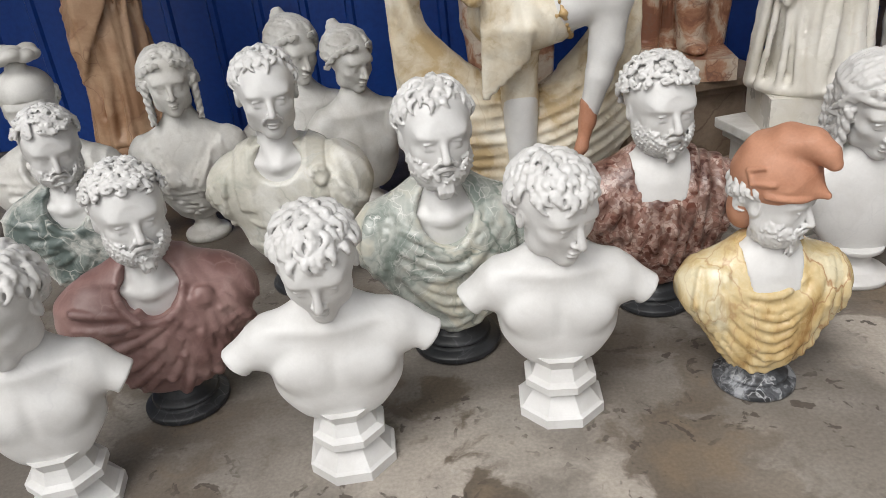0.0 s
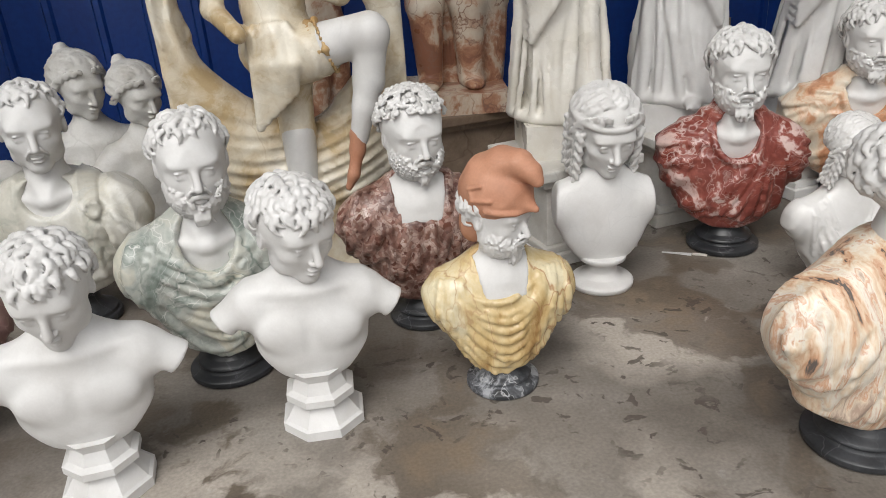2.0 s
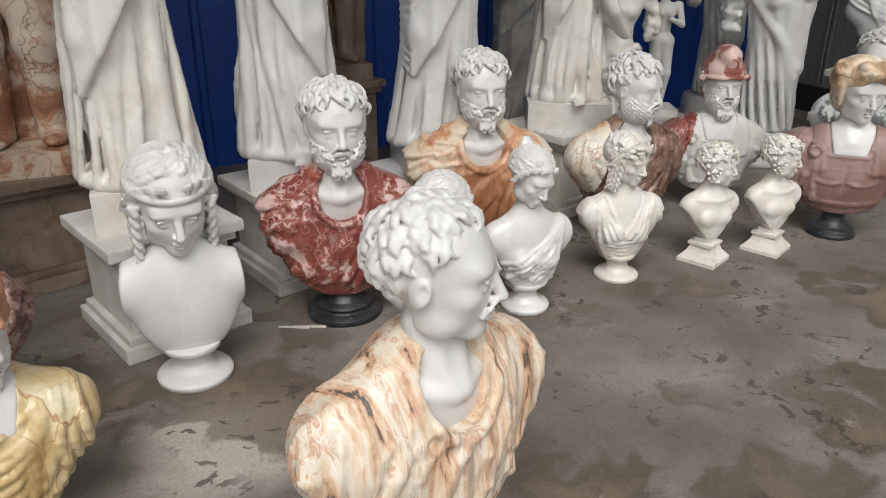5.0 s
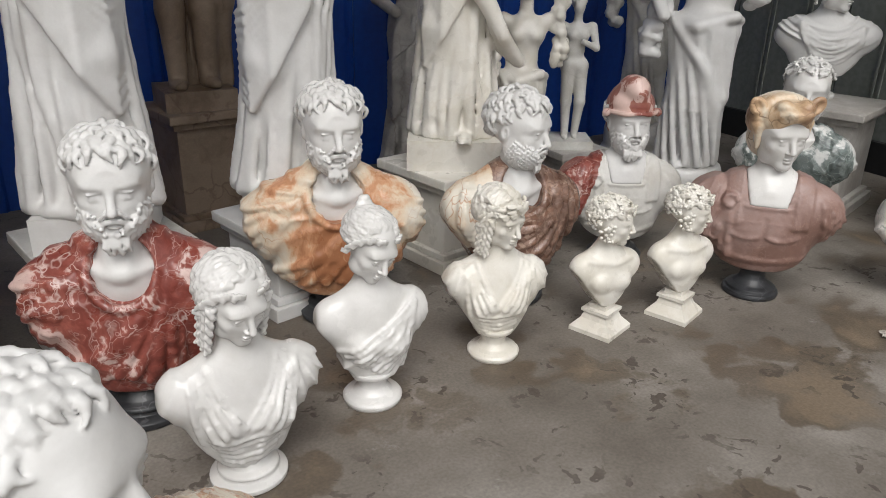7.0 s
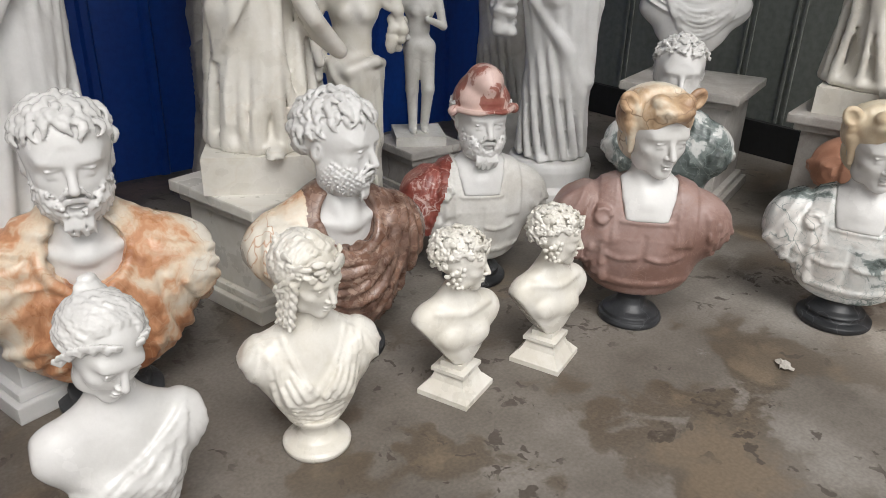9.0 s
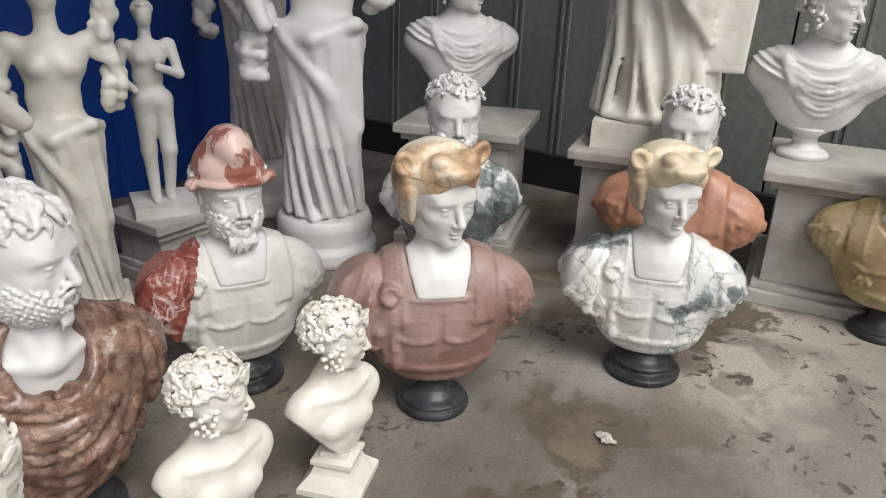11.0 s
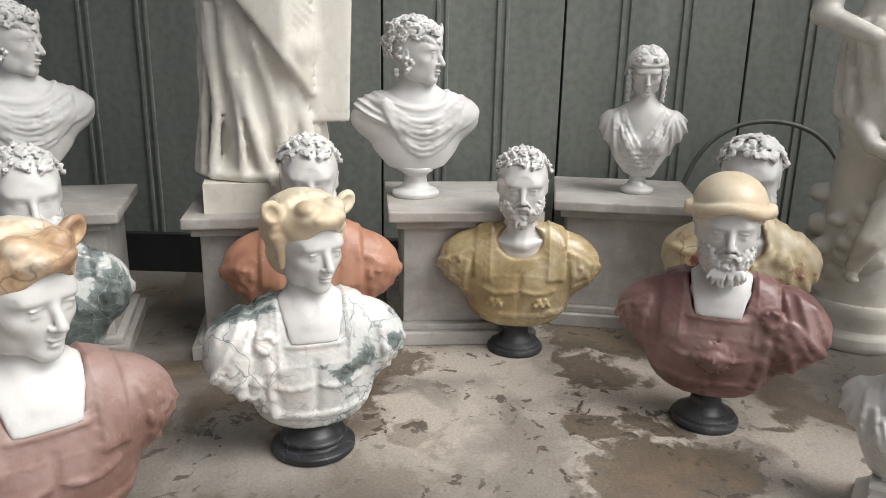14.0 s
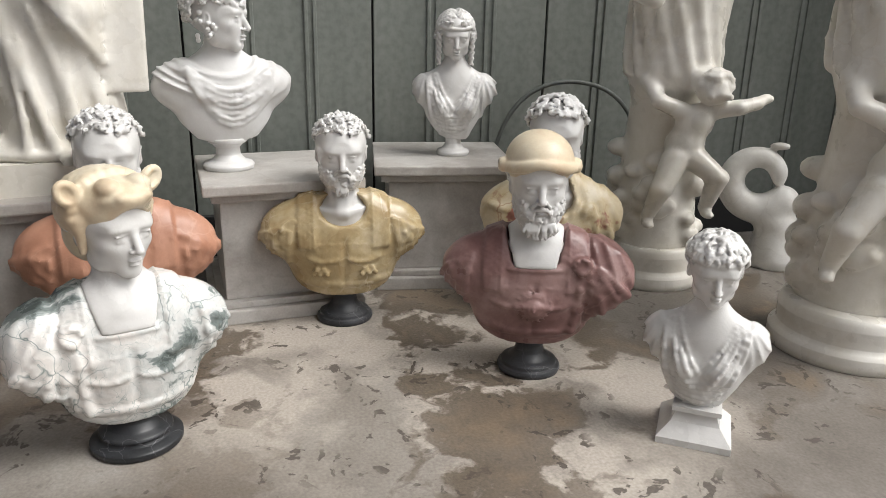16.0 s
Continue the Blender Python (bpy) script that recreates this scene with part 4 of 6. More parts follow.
        # open neckline
        if square:
            c.keep(-square_cut(x, y, z), 0.004)
        else:
            c.ell((0, -0.10, 0.385), (0.088, 0.12, 0.105), 0.01, True)
        shield = np.abs(x) - (0.100 + 0.72 * np.clip(z, 0, 1)) if style in ("toga", "cloak") else np.abs(x) - 1 + 0 * z
        c.keep(np.maximum((np.sqrt((x / rx) ** 2 + ((z - cz) / 0.310) ** 2 + 0 * y) - 1) * 0.26, shield * 0.75 + 0 * y), 0.008)
        r = np.sqrt((x - 0.02) ** 2 * 0.62 + (z - 0.50 + 0.12 * x) ** 2)
        if style == "toga":
            den = np.clip(1 - (np.abs(x - 0.01) / 0.225) ** 2, 0.10, 1)
            sag = (0.385 - z) / den
            g = drape(2 * np.pi * sag / 0.044, x, y, z, seed, 7.0) * np.clip((den - 0.10) / 0.25, 0, 1) * np.clip((sag - 0.06) / 0.03, 0, 1)
            side = np.clip((np.abs(x) - 0.17) / 0.04, 0, 1)
            g2 = drape(170 * (x * 0.9 + 0.25 * z * np.sign(x)), x, y, z, seed + 2)
            c.relief(0.012 * (g * (1 - side) + 0.5 * g2 * side) * (0.5 + 0.5 * np.clip((0.3 - y) / 0.3, 0, 1)))
        elif style == "slope":
            ph = 26 * np.arctan2(z - 0.34, x - 0.13 + 0 * y) + 1.5 * ripple(x, y, z, 12, seed)
            c.relief(0.012 * drape(ph, x, y, z, seed, 7.0) * np.clip((np.sqrt((x - 0.13) ** 2 + (z - 0.34) ** 2) - 0.03) / 0.12, 0, 1))
        elif style == "wave":
            ph = 105 * (x * 0.85 - z * 0.5 + y * 0.4) + 3.6 * ripple(x, y, z, 15, seed)
            c.relief(0.010 * drape(ph, x, y, z, seed, 13.0))
        else:
            sd = np.clip((x + 0.02) / 0.06, 0, 1)
            g = drape(24 * np.arctan2(z - 0.37, x - 0.16 + 0 * y), x, y, z, seed, 7.0) * np.clip((np.sqrt((x - 0.16) ** 2 + (z - 0.37) ** 2) - 0.03) / 0.12, 0, 1)
            g2 = drape(140 * (x + 0.35 * z), x, y, z, seed + 1)
            c.relief(0.011 * (g * (1 - sd) + g2 * sd))
            c.ell((0.135, -0.095, 0.325), (0.034, 0.02, 0.034), 0.008)
    elif style in ("cuirass", "mask", "lorica"):
        body_base(c, 0.012)
        d1 = (np.sqrt((x / 0.300) ** 2 + ((z - 0.265) / 0.175) ** 2 + 0 * y) - 1) * 0.16
        d2 = ((np.abs(x) / 0.205) ** 3 + (np.abs(z - 0.215) / 0.215) ** 3 + 0 * y - 1) * 0.06
        if square:
            c.keep(-square_cut(x, y, z), 0.004)
        else:
            c.ell((0, -0.10, 0.385), (0.085, 0.12, 0.075), 0.008, True)
        c.keep(np.minimum(d1, d2), 0.006)
        ax = np.abs(x)
        # muscles, straps, leather strips of the shoulders, hem
        g = 0.006 * np.exp(-((ax - 0.07) ** 2 / 0.0030 + (z - 0.19) ** 2 / 0.0028))
        g = g - 0.006 * np.exp(-(x / 0.010) ** 2) * (z < 0.26) * (z > 0.05)
        strap = np.clip((0.034 - np.abs(ax - 0.125)) / 0.006, 0, 1) * np.clip((z - 0.21) / 0.01, 0, 1)
        ph = 2 * np.pi * (ax + 0.12 * z) / 0.024
        strips = fold(ph) * np.clip((ax - 0.185) / 0.02, 0, 1) * np.clip((0.33 - z) / 0.03, 0, 1)
        hem = np.clip((0.016 - np.abs(z - 0.055 - 0.6 * x * x)) / 0.006, 0, 1) * (ax < 0.17)
        neckband = np.clip((0.010 - np.abs(z - 0.303)) / 0.004, 0, 1) * (ax < 0.080) * (1.0 if square else 0.0)
        c.relief(g + 0.008 * strap + 0.006 * strips + 0.006 * hem + 0.006 * neckband + 0.0012 * ripple(x, y, z, 210, seed) * (ax < 0.17) + 0.0035 * (fold(2 * np.pi * ax / 0.017) * strap) + 0.004 * np.clip((0.004 - np.abs(np.abs(z - 0.215) - 0.02)) / 0.003, 0, 1) * (ax < 0.10))
        if style == "mask":
            c.ell((0, -0.125, 0.165), (0.030, 0.022, 0.037), 0.01)
            for i in range(18):
                a = i * math.pi / 9
                c.rod((0.034 * math.cos(a), -0.125, 0.168 + 0.042 * math.sin(a)), (0.054 * math.cos(a + 0.2), -0.122, 0.168 + 0.060 * math.sin(a + 0.2)), 0.008, 0.004, 0.004)
            for s in (-1, 1):
                c.ell((s * 0.011, -0.148, 0.174), (0.007, 0.006, 0.005), 0.003, True)
            c.ell((0, -0.148, 0.148), (0.010, 0.006, 0.006), 0.003, True)
            c.rod((0, -0.146, 0.175), (0, -0.152, 0.160), 0.004, 0.006, 0.004)
        if style in ("mask", "cuirass"):
            s = 1 if style == "mask" else -1
            # a cloak thrown over one shoulder, gathered by a brooch
            cl = Carving((-0.36, -0.21, -0.09), (0.36, 0.20, 0.54), step)
            cl.ell((s * 0.205, 0.01, 0.25), (0.105, 0.110, 0.165), 0.02)
            cl.relief(0.013 * drape(150 * (x + s * 0.30 * z), x, y, z, seed))
            cl.keep(d1 * 0.9 - 0.006, 0.006)
            c.F = np.minimum(c.F, cl.F)
            c.ell((s * 0.14, -0.088, 0.325), (0.032, 0.02, 0.032), 0.008)
            for i in range(8):
                a = i * math.pi / 4
                c.ell((s * 0.14 + 0.024 * math.cos(a), -0.104, 0.325 + 0.024 * math.sin(a)), (0.009,) * 3, 0.003)
        if style == "lorica":
            for s in (-1, 1):
                for i in range(5):
                    c.ell((s * (0.06 + 0.012 * i), -0.118 + 0.004 * i, 0.11 + 0.02 * (i % 2)), (0.010, 0.008, 0.014), 0.004)
    elif style == "apollo":
        body_base(c, 0.0)
        c.keep(np.maximum((np.sqrt((x / 0.285) ** 2 + ((z - 0.275) / 0.275) ** 2 + 0 * y) - 1) * 0.2, (np.abs(x) - 0.10 - 0.72 * np.clip(z, 0, 1)) * 0.8 + 0 * y), 0.008)
        r = np.sqrt((x * 0.85 + 0.02) ** 2 + (z - 0.475 + 0.22 * x) ** 2)
        band = np.clip((r - 0.125) / 0.012, 0, 1) * np.clip((0.285 - r) / 0.012, 0, 1) * (y < 0.05)
        c.relief(band * (0.008 + 0.014 * drape(2 * np.pi * (r + 0.10 * x) / 0.036, x, y, z, 2.0, 8.0)))
        c.path([(-0.15, -0.07, 0.365), (-0.16, 0.02, 0.38), (-0.15, 0.10, 0.35)], 0.020, 0.020, 0.03)
        neck = True
    pleats(c, style, rnd, square)
    if neck:
        c.rod((0, 0.035, 0.36), (0, 0.0, 0.53), 0.072, 0.060, 0.04)
    return (*c.mesh(), 1, True)


def collar_carving(square=False, hy=-0.01, step=0.008):
    """Bare neck and breast that fill the neckline under the head."""
    c = Carving((-0.16, -0.19, 0.20), (0.16, 0.16, 0.56), step)
    x, y, z = c.grid()
    if square:
        c.ell((0, 0.004, 0.24), (0.205, 0.126, 0.235), 0.03)
        c.rod((0, 0.012, 0.30), (0, 0.02, 0.40), 0.100, 0.076, 0.03)
        c.keep(np.maximum(square_cut(x, y, z) - 0.009, 0.0 * x - 1), 0.003)
        c.rod((0, 0.030, 0.36), (0, hy, 0.545), 0.068, 0.057, 0.03)
    else:
        c.rod((0, 0.035, 0.34), (0, hy, 0.545), 0.068, 0.056, 0.02)
        c.ell((0, 0.012, 0.32), (0.125, 0.098, 0.115), 0.06)
    for s in (-1, 1):
        c.rod((s * 0.052, 0.0, 0.50), (s * 0.012, -0.080, 0.365), 0.012, 0.010, 0.03)
        c.rod((s * 0.015, -0.082, 0.358), (s * 0.10, -0.045, 0.378), 0.009, 0.009, 0.025)
    return (*c.mesh(), 2, True)


ROUND = [(0.118, 0.0), (0.122, 0.012), (0.118, 0.024), (0.108, 0.028), (0.106, 0.040), (0.080, 0.052), (0.058, 0.075), (0.052, 0.10), (0.060, 0.122), (0.072, 0.13), (0.072, 0.15)]
LOWROUND = [(0.132, 0.0), (0.140, 0.008), (0.140, 0.024), (0.122, 0.032), (0.110, 0.036), (0.106, 0.046), (0.112, 0.052), (0.108, 0.060), (0.086, 0.072), (0.070, 0.095), (0.068, 0.115), (0.074, 0.13)]
VASE = [(0.105, 0.0), (0.108, 0.022), (0.100, 0.034), (0.070, 0.048), (0.052, 0.075), (0.050, 0.110), (0.066, 0.130), (0.080, 0.138), (0.082, 0.160)]
OCTAGON = [(0.118, 0.0), (0.118, 0.040), (0.108, 0.048), (0.076, 0.112), (0.074, 0.120), (0.098, 0.134), (0.098, 0.164), (0.080, 0.176), (0.068, 0.225), (0.085, 0.27)]
SQUARE = [(0.122, 0.0), (0.122, 0.030), (0.080, 0.092), (0.066, 0.138), (0.080, 0.142), (0.080, 0.164), (0.05, 0.168), (0.05, 0.20)]
MADE = {}


def once(key, make):
    if key not in MADE:
        MADE[key] = make()
    return MADE[key]


def bust(name, label, x, y, face, top, head, torso, mats, yaw=0, nod=0, tilt=0, foot=ROUND, sides=40, square=False, big=1.08, wide=1.0, spin=0.0, group="", sunk=0.02, at_z=0.0, coarse=1.0, footw=1.0, drop=0.0, sleeve=None):
    """A bust: mats = head, torso, neck, hat, foot. top: its height; face: degrees to which it is turned (0 looks along -y)."""
    h = once(("head", coarse, tuple(sorted(head.items()))), lambda: head_carving(step=0.0040 * coarse, **head))
    style, tseed = torso
    own_neck = style in ("nude", "nymph", "apollo", "herm", "vneck", "cup")
    t = once(("torso", style, tseed, square, coarse), lambda: torso_carving(style, tseed, 0.0078 * coarse, square=square))
    fz = foot[-1][1] - sunk
    if sleeve:
        # one shoulder is carved from another stone
        stone, side = sleeve
        mx = t[0][t[1]].mean(axis=1)
        on = mx[:, 0] * side > 0.150 + 0.30 * (0.30 - mx[:, 2])
        shirt = [(t[0], t[1][~on], 1, True), (t[0], t[1][on], 5, True)]
        mats = mats + [stone]
    else:
        shirt = [t]
    pieces = [moved(p, Matrix.Translation((0, 0, fz)) @ Matrix.Diagonal((wide, 1, 1, 1))) for p in shirt]
    hm = Matrix.Translation((0, -0.018, fz + 0.602 - drop + 0.02 * (big - 1))) @ pose(0, 0, 0, 0, tilt, yaw) @ pose(0, 0, 0, nod, 0, 0) @ Matrix.Diagonal((big * 1.06, big, big * 0.97, 1))
    pieces.append(moved(h, hm))
    if head.get("hat") in ("phrygian", "lion", "corinthian", "attic", "crest"):
        hat = once(("hat", head["hat"]), lambda: hat_carving(head["hat"]))
        pieces.append(moved(hat, hm))
    if not own_neck:
        pieces.append(moved(once(("collar", square), lambda: collar_carving(square)), Matrix.Translation((0, 0, fz))))
    n = 8 if foot is OCTAGON else 4 if foot is SQUARE else sides
    f = turned([(r * footw / math.cos(math.pi / n) if n < 9 else r * footw, z) for r, z in foot], n, 4, n > 8, math.pi / n + radians(spin), 1, 1)
    pieces.append(f)
    zmax = max(p[0][:, 2].max() for p in pieces)
    me = as_mesh(name, pieces, mats)
    ob = new(name, me)
    s = top / zmax
    ob.matrix_world = pose(x, y, at_z, 0, 0, face) @ Matrix.Scale(s, 4)
    return tagged(ob, label, "bust", group)


# ---- full figures: feet at z = 0, about 1.7 tall, front towards -y ----
def figure_carving(kind, seed=1, step=0.0120):
    rnd = random.Random(seed * 7)
    c = Carving((-0.48, -0.36, -0.02), (0.48, 0.36, 1.82), step)
    x, y, z = c.grid()
    th = np.arctan2(y - 0.0, x + 0 * z)
    sway = 0.03 * math.sin(seed * 2.0)
    if kind in ("robe", "robe_cut", "book"):
        hand = 1 if math.sin(seed * 3.0) > 0 else -1
        c.ell((0.0, 0.0, 0.03), (0.225, 0.200, 0.05), 0.05)
        c.rod((0, 0, 0.05), (sway, 0, 0.60), 0.160, 0.145, 0.05)
        c.rod((sway, 0, 0.55), (sway, 0, 0.98), 0.145, 0.125, 0.05)
        c.ell((sway, 0.01, 0.92), (0.175, 0.135, 0.16), 0.06)
        c.rod((hand * 0.055, -0.05, 0.12), (hand * 0.080, -0.105, 0.54), 0.058, 0.080, 0.05)
        c.rod((hand * 0.080, -0.105, 0.54), (hand * 0.070, -0.03, 0.88), 0.080, 0.10, 0.05)
        # long folds that fall from the hip and spread at the hem
        for i in range(30):
            a = i * 2 * math.pi / 30 + rnd.uniform(-0.12, 0.12)
            z0, tw, r1 = rnd.uniform(0.45, 1.06), hand * rnd.uniform(0.15, 0.75), rnd.uniform(0.010, 0.024)
            pts = []
            for j in range(7):
                pz = z0 + (0.03 - z0) * j / 6
                R = 0.166 + 0.085 * max(0.0, 0.75 - pz) ** 1.6 + (0.018 if 0.75 < pz < 1.0 else 0.0)
                b = a + tw * (z0 - pz) + 0.07 * math.sin(7 * pz + i)
                pts.append((R * math.cos(b) + sway * min(1.0, pz), 0.86 * R * math.sin(b), pz))
            c.path(pts, 0.007, r1, 0.010)
        w = np.clip((1.05 - z) / 0.1, 0, 1)
        ph = 13 * th + 6.0 * (z - 0.5) * hand + 2.2 * np.sin(3.2 * z + seed) + 1.6 * ripple(x, y, z, 5, seed)
        c.relief(0.020 * drape(ph, x, y, z, seed, 4.0) * w * (0.45 + 0.55 * np.clip((0.9 - z) / 0.7, 0, 1)))
        # mantle drawn across the hip: hanging bows over the thigh
        for i in range(10):
            t = i / 9
            c.path([(-hand * (0.17 - 0.02 * t), -0.03 - 0.06 * t, 1.06 - 0.10 * t), (-hand * 0.07, -0.180, 0.93 - 0.20 * t), (hand * 0.07, -0.210, 0.80 - 0.30 * t), (hand * 0.150, -0.135, 0.72 - 0.36 * t), (hand * 0.165, -0.02, 0.70 - 0.30 * t)], 0.011, 0.017, 0.008)
        if kind == "robe_cut":
            for i in range(7):
                t = i / 6
                c.path([(-0.16 + 0.05 * t, -0.08, 1.0), (-0.02 + 0.10 * t, -0.19, 0.80), (0.14 + 0.07 * t, -0.17, 0.62 - 0.12 * t), (0.20 + 0.10 * t, -0.06, 0.45 - 0.08 * t)], 0.022, 0.030, 0.015)
        if kind == "book":
            for i in range(7):
                px = 0.16 + 0.018 * i
                c.rod((px, -0.10, 0.25), (px + 0.02, -0.10, 1.02), 0.012, 0.012, 0.01)
        c.ell((sway + 0.06, -0.215, 0.025), (0.040, 0.07, 0.028), 0.012)
        for i in range(4):
            c.ell((sway + 0.035 + 0.017 * i, -0.275 + 0.004 * i, 0.018), (0.009, 0.020, 0.011), 0.004)
    elif kind in ("nude_drape", "nude"):
        legs = [((-0.06, -0.02, 0.06), (-0.075, -0.03, 0.48), (-0.07, 0.0, 0.88)), ((0.07, 0.03, 0.06), (0.09, -0.06, 0.48), (0.075, 0.0, 0.88))]
        for a, b, d in legs:
            c.rod(a, b, 0.045, 0.065, 0.02)
            c.rod(b, d, 0.066, 0.092, 0.03)
            c.ell((a[0], a[1] - 0.06, 0.03), (0.04, 0.09, 0.03), 0.02)
        c.ell((0, 0.01, 0.92), (0.158, 0.115, 0.11), 0.06)
        if kind == "nude_drape":
            c.rod((0.01, 0, 0.04), (0, 0, 0.45), 0.115, 0.115, 0.05)
            c.rod((0, 0, 0.45), (0, 0, 0.90), 0.115, 0.150, 0.05)
            ph = 15 * th + 9 * z
            c.relief(0.015 * drape(ph, x, y, z, seed, 5.0) * np.clip((0.98 - z) / 0.06, 0, 1))
            for i in range(8):
                t = i / 7
                c.path([(-0.15 + 0.02 * t, -0.05 - 0.05 * t, 0.95 - 0.05 * t), (-0.03 + 0.06 * t, -0.14, 0.74 - 0.10 * t), (0.10, -0.11 + 0.03 * t, 0.42 - 0.12 * t), (0.13, -0.02, 0.10)], 0.018, 0.026, 0.02)
            # cloth wound round the legs, gathered at the hip
            for i in range(16):
                a0 = i * 0.393
                c.path([((0.128 + 0.03 * u) * math.cos(a0 + 1.1 * u), (0.115 + 0.025 * u) * math.sin(a0 + 1.1 * u) - 0.01, 0.94 - 0.90 * u) for u in (0, 0.2, 0.4, 0.6, 0.8, 1.0)], 0.012, 0.020, 0.008)
            c.path([(-0.16, 0, 0.97), (-0.05, -0.13, 0.93), (0.12, -0.11, 0.99), (0.17, 0.0, 0.96)], 0.035, 0.03, 0.03)
    elif kind == "dancer":
        c.rod((0.0, 0.0, 0.22), (0.01, 0.01, 0.60), 0.055, 0.065, 0.02)
        c.rod((0.01, 0.01, 0.60), (0.0, 0.0, 0.90), 0.068, 0.10, 0.03)
        c.rod((0.03, -0.02, 0.90), (0.13, -0.09, 0.93), 0.115, 0.105, 0.03)
        for i in range(6):
            c.path([(-0.12 + 0.03 * i, -0.12, 1.04), (-0.11 + 0.032 * i, -0.14 - 0.006 * i, 0.90), (-0.12 + 0.03 * i, -0.13, 0.66 + 0.025 * i)], 0.012, 0.018, 0.012)
        c.ell((0, 0.01, 0.93), (0.165, 0.125, 0.12), 0.06)
        ph = 12 * th + 2.0 * ripple(x, y, z, 8, seed)
        c.relief(0.012 * fold(ph) * np.clip((z - 0.80) / 0.04, 0, 1) * np.clip((1.05 - z) / 0.04, 0, 1) * (x < 0.14))
        # wide sash that swings round the figure
        arc = [(-0.42, 0.02, 1.45), (-0.45, 0.04, 1.15), (-0.42, 0.06, 0.85), (-0.30, 0.08, 0.58), (-0.08, 0.12, 0.38), (0.14, 0.12, 0.36), (0.32, 0.09, 0.55), (0.41, 0.05, 0.82), (0.41, 0.0, 1.10), (0.33, -0.05, 1.27), (0.20, -0.08, 1.30)]
        sash = Carving((-0.48, -0.36, -0.02), (0.48, 0.36, 1.82), step)
        for p, q in zip(arc, arc[1:]):
            for t in (0, 0.33, 0.66):
                m = [p[i] + (q[i] - p[i]) * t for i in range(3)]
                wd = 0.07 + 0.12 * math.exp(-((m[2] - 0.45) / 0.32) ** 2)
                sash.ell(m, (wd, 0.045 + wd * 0.35, wd * 1.1), 0.05)
        rr = np.sqrt(x * x + (z - 1.05) ** 2)
        sash.relief(0.018 * drape(2 * np.pi * (rr + 0.15 * x) / 0.050, x, y, z, seed, 5.0))
        c.F = np.minimum(c.F, sash.F)
        c.rod((0.0, 0.12, 0.0), (0.0, 0.12, 0.4), 0.20, 0.13, 0.05)
    elif kind == "putto_group":
        c.rod((0, 0.03, 0.0), (0, 0.03, 0.85), 0.155, 0.11, 0.04)
        for i in range(40):
            a, h = rnd.uniform(0, 6.28), rnd.uniform(0.02, 0.42)
            r = rnd.uniform(0.028, 0.055)
            c.ell((0.145 * math.cos(a), 0.03 + 0.145 * math.sin(a), h), (r, r, r * rnd.uniform(0.7, 1.2)), 0.006)
        # a child clinging to the trunk
        c.ell((0.02, -0.155, 0.47), (0.068, 0.062, 0.075), 0.02, rot=(0, 14, 0))
        c.ell((0.045, -0.160, 0.56), (0.066, 0.056, 0.075), 0.02, rot=(0, 14, 0))
        c.ell((0.085, -0.190, 0.690), (0.056, 0.060, 0.062), 0.008)
        c.ell((0.090, -0.245, 0.680), (0.012, 0.014, 0.011), 0.006)
        for sx in (0.062, 0.118):
            c.ell((sx, -0.240, 0.668), (0.018, 0.014, 0.016), 0.010)
            c.ell((sx + 0.002, -0.248, 0.697), (0.010, 0.010, 0.006), 0.003, True)
        for d in SPOTS[::4]:
            if d[2] > -0.15 and (d[1] > -0.45 or d[2] > 0.62):
                c.ell((0.085 + d[0] * 0.058, -0.186 + d[1] * 0.062, 0.702 + d[2] * 0.062), (0.014,) * 3, 0.001)
        c.path([(0.095, -0.165, 0.605), (0.170, -0.205, 0.625), (0.235, -0.190, 0.640), (0.262, -0.180, 0.655)], 0.036, 0.020, 0.008)
        c.ell((0.275, -0.180, 0.658), (0.024, 0.018, 0.020), 0.006)
        c.path([(-0.01, -0.165, 0.605), (-0.085, -0.165, 0.640), (-0.115, -0.105, 0.715)], 0.036, 0.022, 0.008)
        c.path([(0.045, -0.185, 0.420), (0.120, -0.230, 0.350), (0.105, -0.190, 0.215)], 0.050, 0.024, 0.008)
        c.ell((0.105, -0.215, 0.195), (0.022, 0.040, 0.017), 0.006)
        c.path([(-0.015, -0.185, 0.415), (-0.070, -0.230, 0.300), (-0.095, -0.185, 0.170)], 0.050, 0.024, 0.008)
        c.ell((-0.098, -0.210, 0.150), (0.022, 0.040, 0.017), 0.006)
        c.rod((0, 0.0, 0.75), (0.02, 0, 1.05), 0.15, 0.15, 0.05)
        ph = 12 * th + 9 * z
        for i in range(16):
            a = i * 0.393
            c.path([(0.15 * math.cos(a + 0.5 * t), 0.14 * math.sin(a + 0.5 * t), 1.08 - 0.34 * t) for t in (0, 0.25, 0.5, 0.75, 1)], 0.012, 0.022, 0.010)
        c.relief(0.012 * drape(ph, x, y, z, seed, 5.0) * np.clip((z - 0.72) / 0.05, 0, 1) * np.clip((1.1 - z) / 0.05, 0, 1))
    elif kind == "legs":
        for s in (-1, 1):
            c.path([(s * 0.09, -0.03, 0.04), (s * 0.095, -0.02, 0.45), (s * 0.08, 0.02, 0.9)], 0.055, 0.10, 0.03)
            c.ell((s * 0.10, -0.08, 0.035), (0.05, 0.11, 0.035), 0.02)
        c.rod((0.0, 0.14, 0.0), (0, 0.12, 0.75), 0.10, 0.07, 0.04)
        c.path([(0.16, 0.08, 0.02), (0.20, 0.05, 0.5), (0.12, 0.0, 0.95)], 0.09, 0.07, 0.05)
